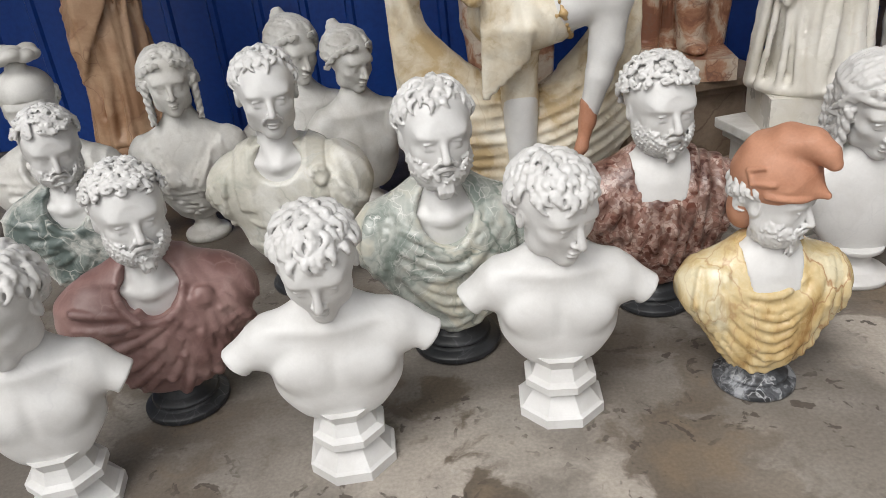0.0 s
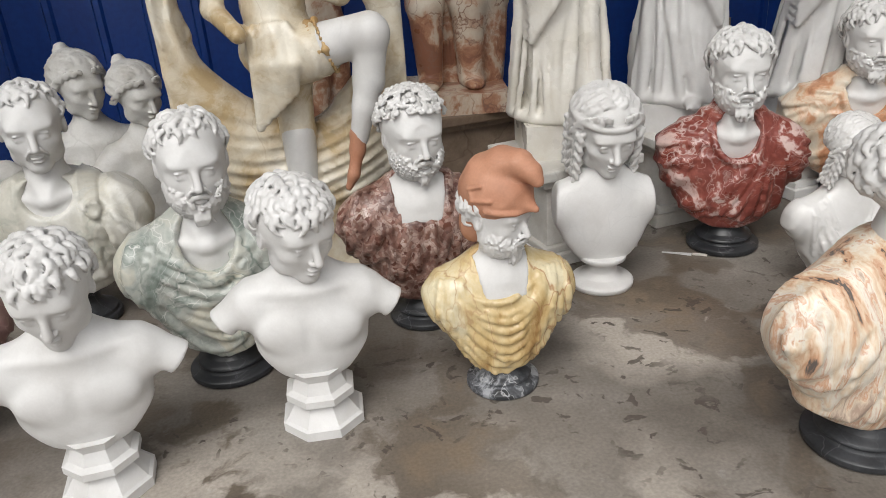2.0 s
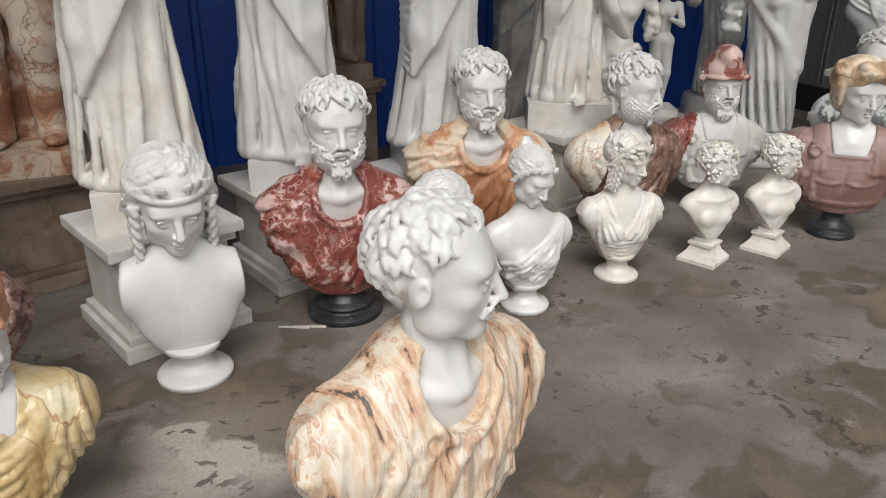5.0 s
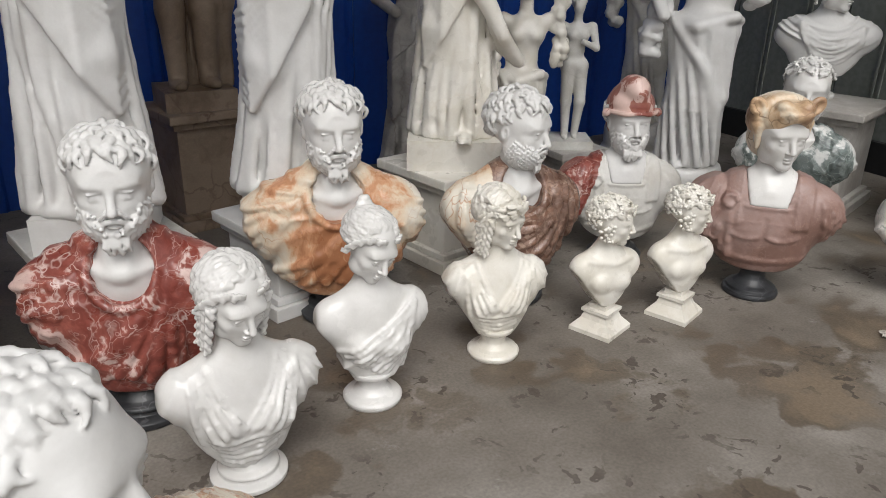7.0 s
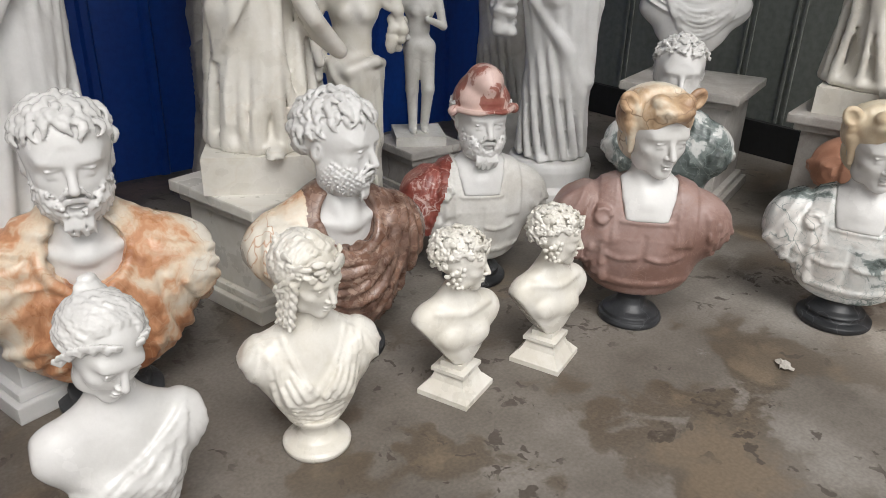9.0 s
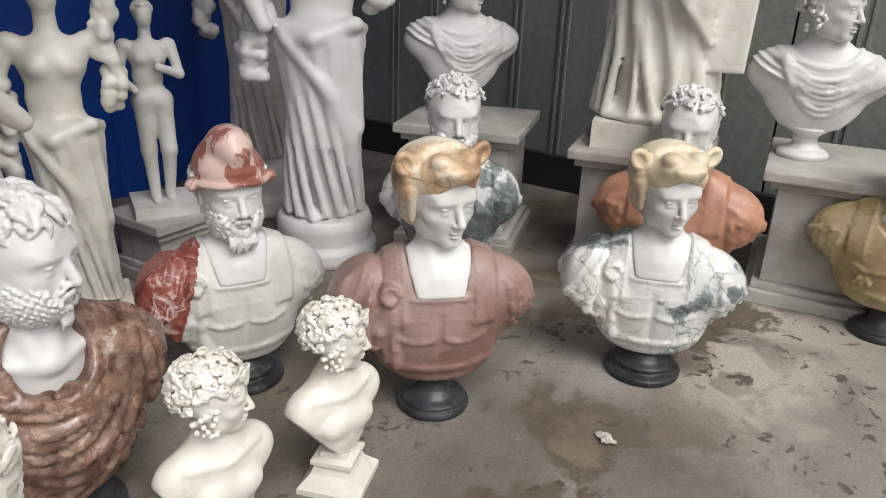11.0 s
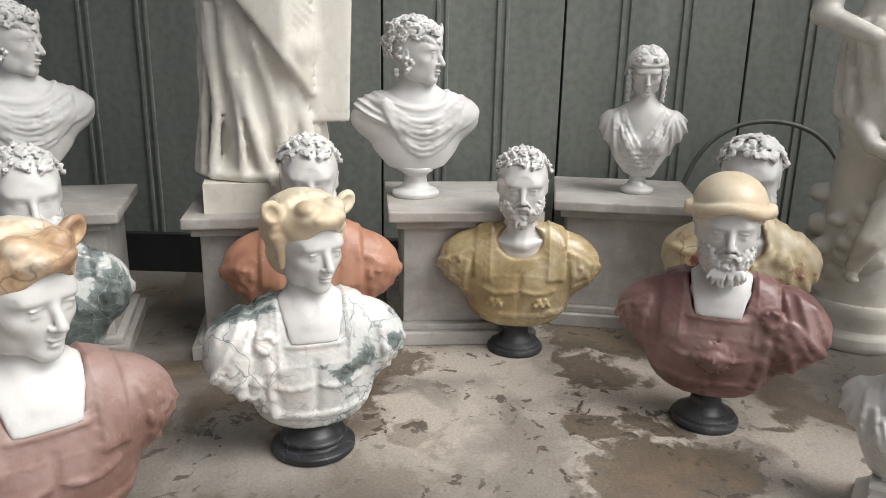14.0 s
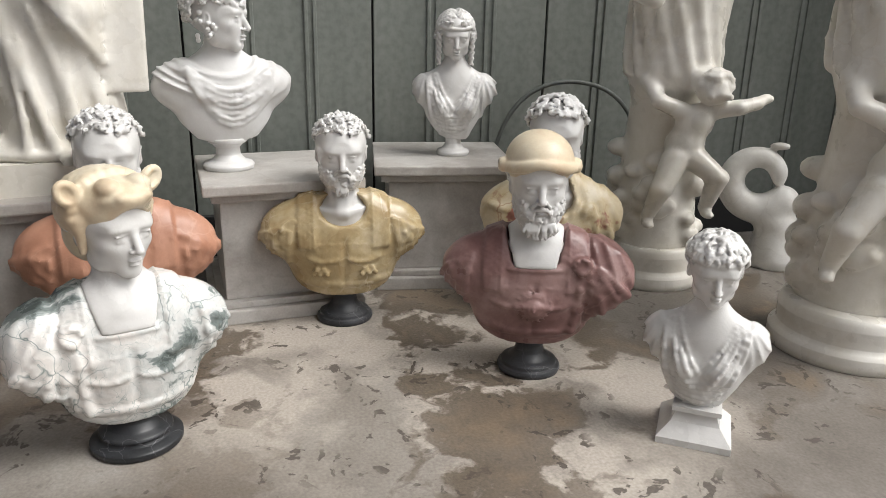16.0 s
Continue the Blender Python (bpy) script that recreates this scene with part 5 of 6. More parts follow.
        c.relief(0.018 * drape(11 * th + 5 * z, x, y, z, seed, 6.0) * (y > 0.0))
        c.ell((0, 0.01, 0.95), (0.16, 0.12, 0.12), 0.06)
    # upper body
    c.ell((sway * 0.6, 0.012, 1.10), (0.125, 0.095, 0.14), 0.06)
    c.ell((0, 0.0, 1.28), (0.155, 0.108, 0.14), 0.06)
    for s in (-1, 1):
        c.ell((s * 0.165, 0.01, 1.36), (0.058, 0.06, 0.06), 0.05)
    if kind in ("nude", "nude_drape"):
        for s in (-1, 1):
            c.ell((s * 0.066, -0.080, 1.265), (0.048, 0.042, 0.046), 0.035)
    bend = rnd.uniform(0.1, 0.2)
    if kind == "nude_drape":
        c.path([(-0.19, 0.01, 1.36), (-0.27, -0.03, 1.14), (-0.22, -0.10, 0.98)], 0.050, 0.032, 0.02)
        c.path([(0.19, 0.01, 1.36), (0.28, -0.02, 1.50), (0.20, -0.03, 1.66)], 0.050, 0.034, 0.02)
    else:
        c.path([(-0.19, 0.01, 1.36), (-0.24, -0.01, 1.10), (-0.14, -bend, 1.02)], 0.050, 0.032, 0.02)
        c.path([(0.19, 0.01, 1.36), (0.24, -0.03, 1.12), (0.06, -bend, 1.20)], 0.050, 0.032, 0.02)
    if kind in ("robe", "book"):
        w = np.clip((z - 1.0) / 0.05, 0, 1) * np.clip((1.42 - z) / 0.05, 0, 1)
        c.relief(0.012 * fold(50 * (x * 0.6 + z * 0.8) + 2 * ripple(x, y, z, 9, seed)) * w)
    c.rod((0, 0.02, 1.38), (0, 0.0, 1.52), 0.055, 0.048, 0.03)
    c.ell((0, -0.01, 1.60), (0.070, 0.088, 0.105), 0.02)
    for d in SPOTS[::2]:
        if in_hair(d):
            c.ell((d[0] * 0.078, 0.0 + d[1] * 0.094, 1.625 + d[2] * 0.095), (0.018, 0.018, 0.016), 0.006)
    if kind == "nude_drape":
        # garlands of roses down both sides
        for s, z0, z1 in ((-1, 0.72, 1.36), (1, 1.05, 1.72)):
            for i in range(90):
                t = rnd.random()
                c.ell((s * (0.245 + 0.02 * math.sin(9 * t)) + rnd.uniform(-0.035, 0.035), rnd.uniform(-0.05, 0.03), z0 + (z1 - z0) * t), (rnd.uniform(0.028, 0.040),) * 3, 0.006)
    v, q = c.mesh()
    return (v, q, 0, True)


def block(w, d, h, z0=0.0, slot=0, bev=0.006, dx=0.0, dy=0.0):
    """A bevelled block as a piece."""
    bm = bmesh.new()
    bmesh.ops.create_cube(bm, size=1.0)
    for v in bm.verts:
        v.co = Vector((v.co.x * w + dx, v.co.y * d + dy, (v.co.z + 0.5) * h + z0))
    bmesh.ops.bevel(bm, geom=bm.edges[:], offset=min(bev, h * 0.3), segments=2, profile=0.6, affect="EDGES")
    return bm


def part(name, bm, material, parent=None, label=""):
    me = bpy.data.meshes.new(name)
    bm.to_mesh(me)
    bm.free()
    me.materials.append(material)
    ob = new(name, me)
    if parent:
        ob.parent = parent
    if label:
        ob["label"] = label
    return ob


def plinth_box(w, d, h, z0, slot):
    v = np.array([(sx * w / 2, sy * d / 2, z0 + sz * h) for sz in (0, 1) for sx, sy in ((-1, -1), (1, -1), (1, 1), (-1, 1))], float)
    q = np.array([(3, 2, 1, 0), (4, 5, 6, 7), (0, 1, 5, 4), (1, 2, 6, 5), (2, 3, 7, 6), (3, 0, 4, 7)])
    return v, q, slot, False


def statue(name, label, kind, seed, x, y, z, face, height, mat, block_h=0.0, block_w=0.44, wide=1.0, foot_mat=None, round_foot=False, group="", block_d=None):
    body = once(("figure", kind, seed), lambda: figure_carving(kind, seed))
    s = height / 1.74
    pieces = [moved(body, Matrix.Translation((0, 0, block_h - 0.01)) @ Matrix.Diagonal((s * wide, s * wide, s, 1)))]
    if kind == "dancer":
        tip = Carving((0.10, -0.34, 0.36), (0.36, -0.12, 0.68), 0.008)
        tip.path([(0.250, -0.200, 0.62), (0.240, -0.210, 0.56), (0.215, -0.235, 0.47), (0.190, -0.240, 0.42)], 0.036, 0.014, 0.02)
        pieces.append(moved((*tip.mesh(), 2, True), Matrix.Translation((0, 0, block_h - 0.01)) @ Matrix.Diagonal((s, s, s, 1))))
        leg = Carving((-0.12, -0.36, 0.10), (0.46, 0.12, 1.16), 0.010)
        leg.rod((0.08, -0.06, 0.92), (0.33, -0.19, 1.00), 0.098, 0.070, 0.03)
        leg.ell((0.335, -0.195, 0.985), (0.066, 0.062, 0.066), 0.03)
        leg.path([(0.335, -0.19, 0.98), (0.315, -0.19, 0.82), (0.285, -0.20, 0.72), (0.25, -0.20, 0.60)], 0.064, 0.036, 0.02)
        leg.path([(0.305, -0.165, 0.86), (0.285, -0.17, 0.74)], 0.046, 0.034, 0.03)
        leg.path([(0.0, -0.01, 0.14), (0.01, 0.0, 0.60)], 0.050, 0.070, 0.02)
        pieces.append(moved((*leg.mesh(), 3, True), Matrix.Translation((0, 0, block_h - 0.01)) @ Matrix.Diagonal((s, s, s, 1))))
        band = Carving((-0.02, -0.26, 0.74), (0.30, 0.10, 1.14), 0.008)
        for cx in (0.135, 0.165):
            for i in range(28):
                a = i * 2 * math.pi / 28
                k = (cx - 0.08) / 0.25
                band.ell((cx - 0.03 * math.sin(a), -0.06 - 0.13 * k + 0.094 * math.cos(a), 0.92 + 0.08 * k + 0.094 * math.sin(a)), (0.009,) * 3 if i % 7 else (0.017,) * 3, 0.004)
        pieces.append(moved((*band.mesh(), 4, True), Matrix.Translation((0, 0, block_h - 0.01)) @ Matrix.Diagonal((s, s, s, 1))))
    if block_h:
        if round_foot:
            r = block_w / 2
            pieces.append(turned([(r, 0.0), (r, block_h * 0.3), (r * 0.9, block_h * 0.45), (r * 0.92, block_h * 0.8), (r * 0.86, block_h)], 44, 1))
        else:
            pieces.append(plinth_box(block_w, block_d or block_w, block_h, 0.0, 1))
    ob = new(name, as_mesh(name, pieces, [mat, foot_mat or mat] + ([TERRACOTTA, WHITE, AMBER] if kind == "dancer" else [])))
    ob.matrix_world = pose(x, y, z, 0, 0, face)
    return tagged(ob, label, "statue", group)


def pedestal(label, x, y, turn, w, d, h, mat=None, group="marble pedestals"):
    mat = mat or PEDESTAL
    e = tagged(new("pedestal"), label, "pedestal", group)
    e.matrix_world = pose(x, y, 0, 0, 0, turn)
    part("plinth", block(w * 0.98, d * 0.98, 0.06), mat, e)
    part("base_moulding", block(w * 0.90, d * 0.90, 0.03, 0.06), mat, e)
    part("shaft", block(w * 0.80, d * 0.80, h - 0.06 - 0.03 - 0.035 - 0.045, 0.09), mat, e)
    part("cornice", block(w * 0.90, d * 0.90, 0.035, h - 0.08), mat, e)
    part("top_slab", block(w, d, 0.045, h - 0.045, bev=0.008), mat, e)
    return e


# ---- the shed ----
def sheet(name, x0, y0, x1, y1, z, mat, kind="structure", label="", category=""):
    bm = bmesh.new()
    vs = [bm.verts.new(p) for p in ((x0, y0, z), (x1, y0, z), (x1, y1, z), (x0, y1, z))]
    bm.faces.new(vs)
    return tagged(part(name, bm, mat), label, category, "", kind)


sheet("ground", -300, -300, 300, 300, 0.0, CONCRETE, label="damp stained grey concrete floor", category="floor")


def rib_wall():
    """Blue trapezoid steel sheeting along y = 5, ribs every 0.30 m."""
    xs, pitch, x = [], 0.30, -6.0
    while x < 7.3:
        xs += [(x, 0.0), (x + 0.235, 0.0), (x + 0.250, -0.022), (x + 0.285, -0.022)]
        x += pitch
    bm = bmesh.new()
    lo = [bm.verts.new((px, 5.0 + dy, 0)) for px, dy in xs]
    hi = [bm.verts.new((px, 5.0 + dy, 4.0)) for px, dy in xs]
    for i in range(len(xs) - 1):
        bm.faces.new((lo[i], lo[i + 1], hi[i + 1], hi[i]))
    back = [bm.verts.new((px, 5.08, pz)) for px in (xs[0][0], xs[-1][0]) for pz in (0, 4.0)]
    bm.faces.new((back[2], back[0], back[1], back[3]))
    bm.faces.new((lo[0], hi[0], back[1], back[0]))
    bm.faces.new((hi[-1], lo[-1], back[2], back[3]))
    return tagged(part("wall_north", bm, BLUE), "deep blue ribbed steel sheet wall", "wall", "", "structure")


rib_wall()


def panel_wall():
    """Grey-green boarded wall along x = 7.15: panels with paired raised beads and dark open joints."""
    wall = tagged(part("wall_east", block(0.12, 8.0, 4.0, 0.0, bev=0.001, dx=7.235, dy=1.11), JOINTSHADE), "grey-green painted panel wall", "wall", "", "structure")
    y = 0.2 - 0.945 * 3.26
    while y < 5.0:
        y1 = min(y + 0.945, 5.06)
        bm = block(0.022, y1 - y - 0.012, 4.0, 0.0, bev=0.004, dx=7.164, dy=(y + y1) / 2)
        p = part("panel", bm, GREENGREY, wall)
        for f in (0.335, 0.665):
            for o in (-0.022, 0.022):
                yy = y + 0.945 * f + o
                if yy < 5.0:
                    part("bead", block(0.012, 0.020, 4.0, 0.0, bev=0.004, dx=7.148, dy=yy), GREENGREY, p)
        y += 0.945
    return wall


panel_wall()
# dark strip that stands for the shade behind the pedestals, no real board
tagged(part("baseboard", block(0.05, 7.8, 0.22, 0.0, bev=0.004, dx=7.115, dy=1.05), JOINTSHADE), "black strip for the shade along the panel wall's foot", "baseboard", "", "structure")
# added wall piece that keeps the southern light off the east corner
tagged(part("wall_south", block(1.3, 0.12, 4.0, 0.0, bev=0.002, dx=6.52, dy=-2.35), GREENGREY), "grey-green end wall added to darken the east corner", "wall", "", "structure")
# assumed wall, never in view, added to close the west end
tagged(part("wall_west", block(0.12, 6.4, 4.0, 0.0, bev=0.002, dx=-6.0, dy=1.8), GREENGREY), "assumed plain end wall of the shed, out of view", "wall", "", "structure")
# unseen roof, added to dim the back; its front edge is set by the light
ROOF_Y = 1.6
tagged(part("ceiling", block(13.6, 5.1 - ROOF_Y, 0.10, 4.0, bev=0.002, dx=0.6, dy=(5.1 + ROOF_Y) / 2), ROOFM), "unseen grey sheet roof that shades the back of the shed", "roof", "", "structure")

# ---- busts on the floor ----
CURL = dict(hair="curl", beard=0.5, seed=1)
bust("bust", "white marble curly bearded head on mauve marble draped shoulders, black foot", -0.84, 1.95, 18, 0.85, CURL, ("cloak", 3), [WHITE, MAUVE, WHITE, WHITE, BLACK], yaw=14, nod=2, foot=LOWROUND, wide=1.08, group="busts on the floor")
LOCK = dict(hair="locks", seed=2, soft=0.8)
bust("bust", "plain white marble youth bust with bowed head on an octagonal foot", -0.245, 1.655, 8, 0.80, LOCK, ("nude", 1), [WHITE] * 5, yaw=-2, nod=17, wide=1.16, foot=OCTAGON, footw=1.36, big=1.42, sunk=0.0, drop=0.03, group="busts on the floor")
bust("bust", "white marble bearded head on veined grey-green robe, black foot", 0.045, 2.20, 8, 0.945, dict(hair="locks", beard=0.7, seed=4, bulk=-0.004, line=0.60), ("toga", 2), [WHITE, GREYGREEN, WHITE, WHITE, BLACK], yaw=6, nod=2, foot=LOWROUND, group="busts on the floor")
bust("bust", "plain white marble youth bust, head turned aside, octagonal foot", 0.365, 1.835, 0, 0.82, dict(hair="locks", seed=9, soft=0.8), ("nude", 1), [WHITE] * 5, yaw=32, nod=14, wide=1.08, foot=OCTAGON, footw=1.36, big=1.42, sunk=0.0, drop=0.03, group="busts on the floor")
bust("bust", "white marble curly bearded head on pink-brown breccia robe", 0.765, 2.40, 0, 0.91, dict(hair="curl", beard=0.4, seed=5), ("wave", 2), [WHITE, BRECCIA, WHITE, WHITE, BLACK], yaw=14, nod=4, foot=LOWROUND, square=True, group="busts on the floor")
bust("bust", "bearded marble head in terracotta cap on yellow marble robe", 0.955, 1.89, 2, 0.82, dict(hair="locks", beard=0.8, seed=6, hat="phrygian"), ("toga", 4), [WHITE, YELLOW, WHITE, TERRACOTTA, BLACKGREY], yaw=42, nod=8, foot=LOWROUND, square=True, group="busts on the floor")
bust("bust", "white marble woman bust with banded wavy hair and long ringlets", 1.50, 2.475, -6, 0.83, dict(hair="long", hat="band", seed=7, soft=1.0), ("herm", 1), [WHITE] * 5, yaw=6, nod=16, foot=VASE, footw=1.4, wide=1.14, big=1.40, group="busts on the floor")
ELDER = dict(hair="locks", beard=0.9, seed=8)
bust("bust", "white marble bearded head on red white-veined marble robe, black foot", 2.13, 2.685, -14, 0.96, ELDER, ("slope", 2), [WHITE, REDM, WHITE, WHITE, BLACK], yaw=4, nod=2, foot=LOWROUND, group="busts on the floor")
bust("bust", "white marble short-haired head on orange white banded onyx robe", 1.87, 1.375, 16, 0.955, dict(hair="locks", seed=12, soft=0.2, bulk=-0.008, line=0.70), ("wave", 5), [WHITE, ONYX, WHITE, WHITE, BLACK], yaw=38, nod=2, foot=LOWROUND, wide=1.1, group="busts on the floor")
bust("bust", "white marble bearded head on orange and white onyx robe", 2.95, 3.03, -14, 0.97, ELDER, ("slope", 5), [POLISHED, ORANGEONYX, WHITE, WHITE, BLACK], yaw=2, nod=2, foot=LOWROUND, wide=1.16, group="busts on the floor")
bust("bust", "polished white marble veiled woman bust looking down", 2.33, 2.20, 0, 0.70, dict(hair="part", seed=13, soft=1.0), ("vneck", 7), [POLISHED] * 5, yaw=14, nod=18, foot=LOWROUND, wide=1.05, group="busts on the floor")
bust("bust", "polished white marble nymph bust with piled hair and bare shoulder", 2.81, 2.39, -8, 0.71, dict(hair="bun", seed=14, soft=1.0), ("nymph", 3), [POLISHED] * 5, yaw=22, nod=22, tilt=8, foot=VASE, footw=1.25, wide=1.0, group="busts on the floor")
bust("bust", "small cream marble woman bust with flowered hair", 3.34, 2.45, -16, 0.67, dict(hair="part", hat="wreath", seed=15, soft=1.0), ("vneck", 5), [CREAM] * 5, yaw=30, nod=10, foot=VASE, footw=1.25, wide=0.98, group="busts on the floor")
PUTTO = dict(hair="curl", hat="wreath", seed=16, soft=1.0)
for px, py in ((3.83, 2.405), (4.20, 2.36)):
    bust("bust", "small cream marble wreathed youth bust on a square foot", px, py, -8, 0.58, PUTTO, ("cup", 1), [CREAM] * 5, yaw=52, nod=4, foot=SQUARE, footw=1.25, wide=0.98, big=1.2, spin=28, group="small wreathed busts")
bust("bust", "white marble bearded head on brown breccia robe, onyx shoulder", 3.68, 2.84, -8, 0.93, dict(hair="locks", beard=0.5, seed=18), ("toga", 11), [WHITE, BROWNBREC, WHITE, WHITE, BLACK], sleeve=(ORANGEONYX, -1), yaw=34, nod=4, foot=LOWROUND, wide=1.05, group="busts on the floor")
bust("bust", "bearded head in red marble helmet, white cuirass, one red shoulder", 4.42, 2.98, -30, 0.90, dict(hair="curl", beard=1.3, seed=19, hat="attic"), ("cuirass", 2), [WHITE, OLDWHITE, WHITE, REDHAT, BLACK], sleeve=(REDM, -1), yaw=6, nod=0, foot=LOWROUND, square=True, wide=1.08, group="busts on the floor")
bust("bust", "white marble youth head in brown onyx lion cap on pink cuirass", 4.68, 2.36, -48, 0.905, dict(hair="locks", seed=20, soft=0.8, hat="lion"), ("cuirass", 5), [POLISHED, PINK, POLISHED, LIONBROWN, BLACK], yaw=24, nod=4, foot=ROUND, square=True, wide=1.12, group="busts on the floor")
bust("bust", "white marble youth head in cream lion cap on green-white cuirass", 5.305, 1.855, -70, 0.86, dict(hair="locks", seed=20, soft=0.8, hat="lion"), ("cuirass", 5), [POLISHED, WHITEGREEN, POLISHED, LIONCREAM, BLACK], yaw=24, nod=4, foot=LOWROUND, square=True, wide=1.1, group="busts on the floor")
bust("bust", "white marble bearded head on ochre onyx cuirass, black foot", 6.167, 1.15, -92, 0.89, dict(hair="tight", beard=0.6, seed=21), ("lorica", 2), [POLISHED, OCHRE, POLISHED, WHITE, BLACK], yaw=0, nod=3, foot=ROUND, wide=1.2, group="busts on the floor")
bust("bust", "bearded marble head in cream helmet on purple cuirass with mask", 5.575, 0.51, -106, 0.895, dict(hair="locks", beard=1.5, seed=22, hat="corinthian"), ("mask", 2), [WHITE, PURPLE, WHITE, LIONCREAM, BLACK], yaw=4, nod=0, foot=ROUND, square=True, wide=1.2, group="busts on the floor")
bust("bust", "small white marble woman bust on a square foot", 5.045, 0.125, -122, 0.68, dict(hair="locks", hat="band", seed=23, soft=1.0), ("vneck", 3), [POLISHED] * 5, yaw=8, nod=8, foot=SQUARE, footw=1.3, wide=0.98, big=1.16, group="busts on the floor")
bust("bust", "white marble bearded head on terracotta cuirass", 5.93, 1.98, -80, 0.95, dict(hair="tight", beard=0.6, seed=21), ("lorica", 3), [POLISHED, TERRAMARBLE, POLISHED, WHITE, BLACK], yaw=4, nod=3, foot=ROUND, wide=1.15, group="busts on the floor", coarse=1.4)
bust("bust", "white marble bearded head on white green-patched cuirass", 5.50, 2.83, -55, 0.95, dict(hair="tight", beard=0.6, seed=21), ("lorica", 4), [POLISHED, WHITEGREEN, POLISHED, WHITE, BLACK], yaw=6, nod=3, foot=ROUND, group="busts on the floor", coarse=1.4)
bust("bust", "curly marble head on cream red-spotted marble robe", 6.12, 0.25, -105, 0.965, dict(hair="curl", beard=0.4, seed=5), ("cloak", 6), [WHITE, SPOTTED, WHITE, WHITE, BLACK], yaw=0, nod=4, foot=ROUND, group="busts on the floor", coarse=1.4)
bust("bust", "white marble short-haired head on ivory-green cuirass", -0.60, 2.72, 4, 0.99, dict(hair="locks", seed=24, soft=0.2, bulk=-0.007, line=0.68), ("mask", 4), [WHITE, IVORYGREEN, WHITE, WHITE, BLACK], yaw=14, nod=4, foot=ROUND, group="busts on the floor")
bust("bust", "weathered white marble woman bust with loose wavy hair", -1.20, 3.28, 6, 0.93, dict(hair="long", seed=25, soft=1.0), ("vneck", 4), [OLDWHITE] * 5, yaw=16, nod=4, foot=VASE, group="busts on the floor", coarse=1.4)
bust("bust", "weathered grey woman bust with piled hair", -0.70, 3.62, 20, 0.98, dict(hair="bun", seed=14, soft=1.0), ("nude", 1), [OLDWHITE] * 5, yaw=20, nod=12, foot=VASE, wide=0.9, group="busts on the floor", coarse=1.4)
bust("bust", "weathered grey woman bust with piled hair", -0.42, 3.52, 20, 0.92, dict(hair="bun", seed=14, soft=1.0), ("nude", 1), [OLDWHITE] * 5, yaw=24, nod=12, foot=VASE, wide=0.9, group="busts on the floor", coarse=1.4)
bust("bust", "frowning curly marble head on dark green and white robe", -1.42, 2.62, 14, 0.87, dict(hair="curl", beard=0.3, seed=26), ("cloak", 8), [WHITE, DARKGREEN, WHITE, WHITE, BLACK], yaw=16, nod=10, foot=ROUND, group="busts on the floor", coarse=1.4)
bust("bust", "weathered marble warrior bust in a crested helmet", -1.72, 3.05, 10, 1.02, dict(hair="locks", seed=27, hat="crest"), ("cloak", 8), [OLDWHITE] * 5, yaw=10, nod=2, foot=ROUND, group="busts on the floor", coarse=1.4)
bust("bust", "plain white marble youth bust with curled hair", -1.01, 1.53, 14, 0.80, dict(hair="locks", seed=9, soft=0.8), ("nude", 1), [WHITE] * 5, yaw=-20, nod=14, foot=OCTAGON, footw=1.36, big=1.42, sunk=0.0, drop=0.03, group="busts on the floor")

# ---- pedestals along the panel wall, with what stands on them ----
pedestal("dusty grey marble pedestal", 6.12, 3.12, 17, 0.62, 0.62, 0.62)
pedestal("dusty grey marble pedestal", 6.28, 2.25, 12, 0.62, 0.62, 0.60)
pedestal("wide dusty grey marble pedestal", 6.52, 1.42, 8, 0.70, 0.66, 0.60)
pedestal("wide dusty grey marble pedestal", 6.74, 0.62, -6, 0.66, 0.66, 0.60)
APOLLO = dict(hair="curl", seed=30, soft=0.8, hat="wreath")
for px, py, f in ((6.18, 3.23, -54), (6.50, 1.615, -78)):
    bust("bust", "white marble wreathed youth bust with gathered mantle", px, py, f, 0.80, APOLLO, ("apollo", 1), [WHITE] * 5, yaw=58, nod=0, foot=VASE, footw=1.2, wide=1.26, big=1.25, at_z=0.60 + (0.02 if py > 2 else 0.0), group="busts on pedestals")
bust("bust", "small white marble woman bust with draped shoulder", 6.71, 0.56, -98, 0.69, dict(hair="part", hat="band", seed=31, soft=1.0), ("vneck", 9), [POLISHED] * 5, yaw=0, nod=12, foot=VASE, wide=1.0, at_z=0.60, group="busts on pedestals")
statue("statue", "tall cream marble draped figure holding a bundle", "book", 5, 6.32, 2.25, 0.60, -75, 1.75, CREAM, 0.12, 0.50, wide=1.25)

# ---- statues along the blue wall ----
pedestal("grey marble pedestal under a draped statue", 1.47, 2.93, 15, 0.50, 0.50, 0.44, OLDWHITE, "statue pedestals")
statue("statue", "tall cream marble draped figure with bare foot", "robe", 2, 1.47, 2.96, 0.44, -5, 1.7, CREAM, 0.15, 0.36)
pedestal("grey marble pedestal under a draped statue", 2.12, 3.22, 12, 0.52, 0.52, 0.42, OLDWHITE, "statue pedestals")
statue("statue", "tall white marble draped figure", "robe", 3, 2.12, 3.22, 0.42, -20, 1.75, WHITE, 0.13, 0.36)
pedestal("white marble pedestal under a draped statue", 2.86, 3.32, 14, 0.48, 0.48, 0.36, WHITE, "statue pedestals")
statue("statue", "tall white marble draped figure", "robe", 4, 2.88, 3.34, 0.36, -10, 1.75, WHITE, 0.12, 0.38)
pedestal("white marble pedestal under a running statue", 3.70, 3.42, 12, 0.50, 0.50, 0.46, CREAM, "statue pedestals")
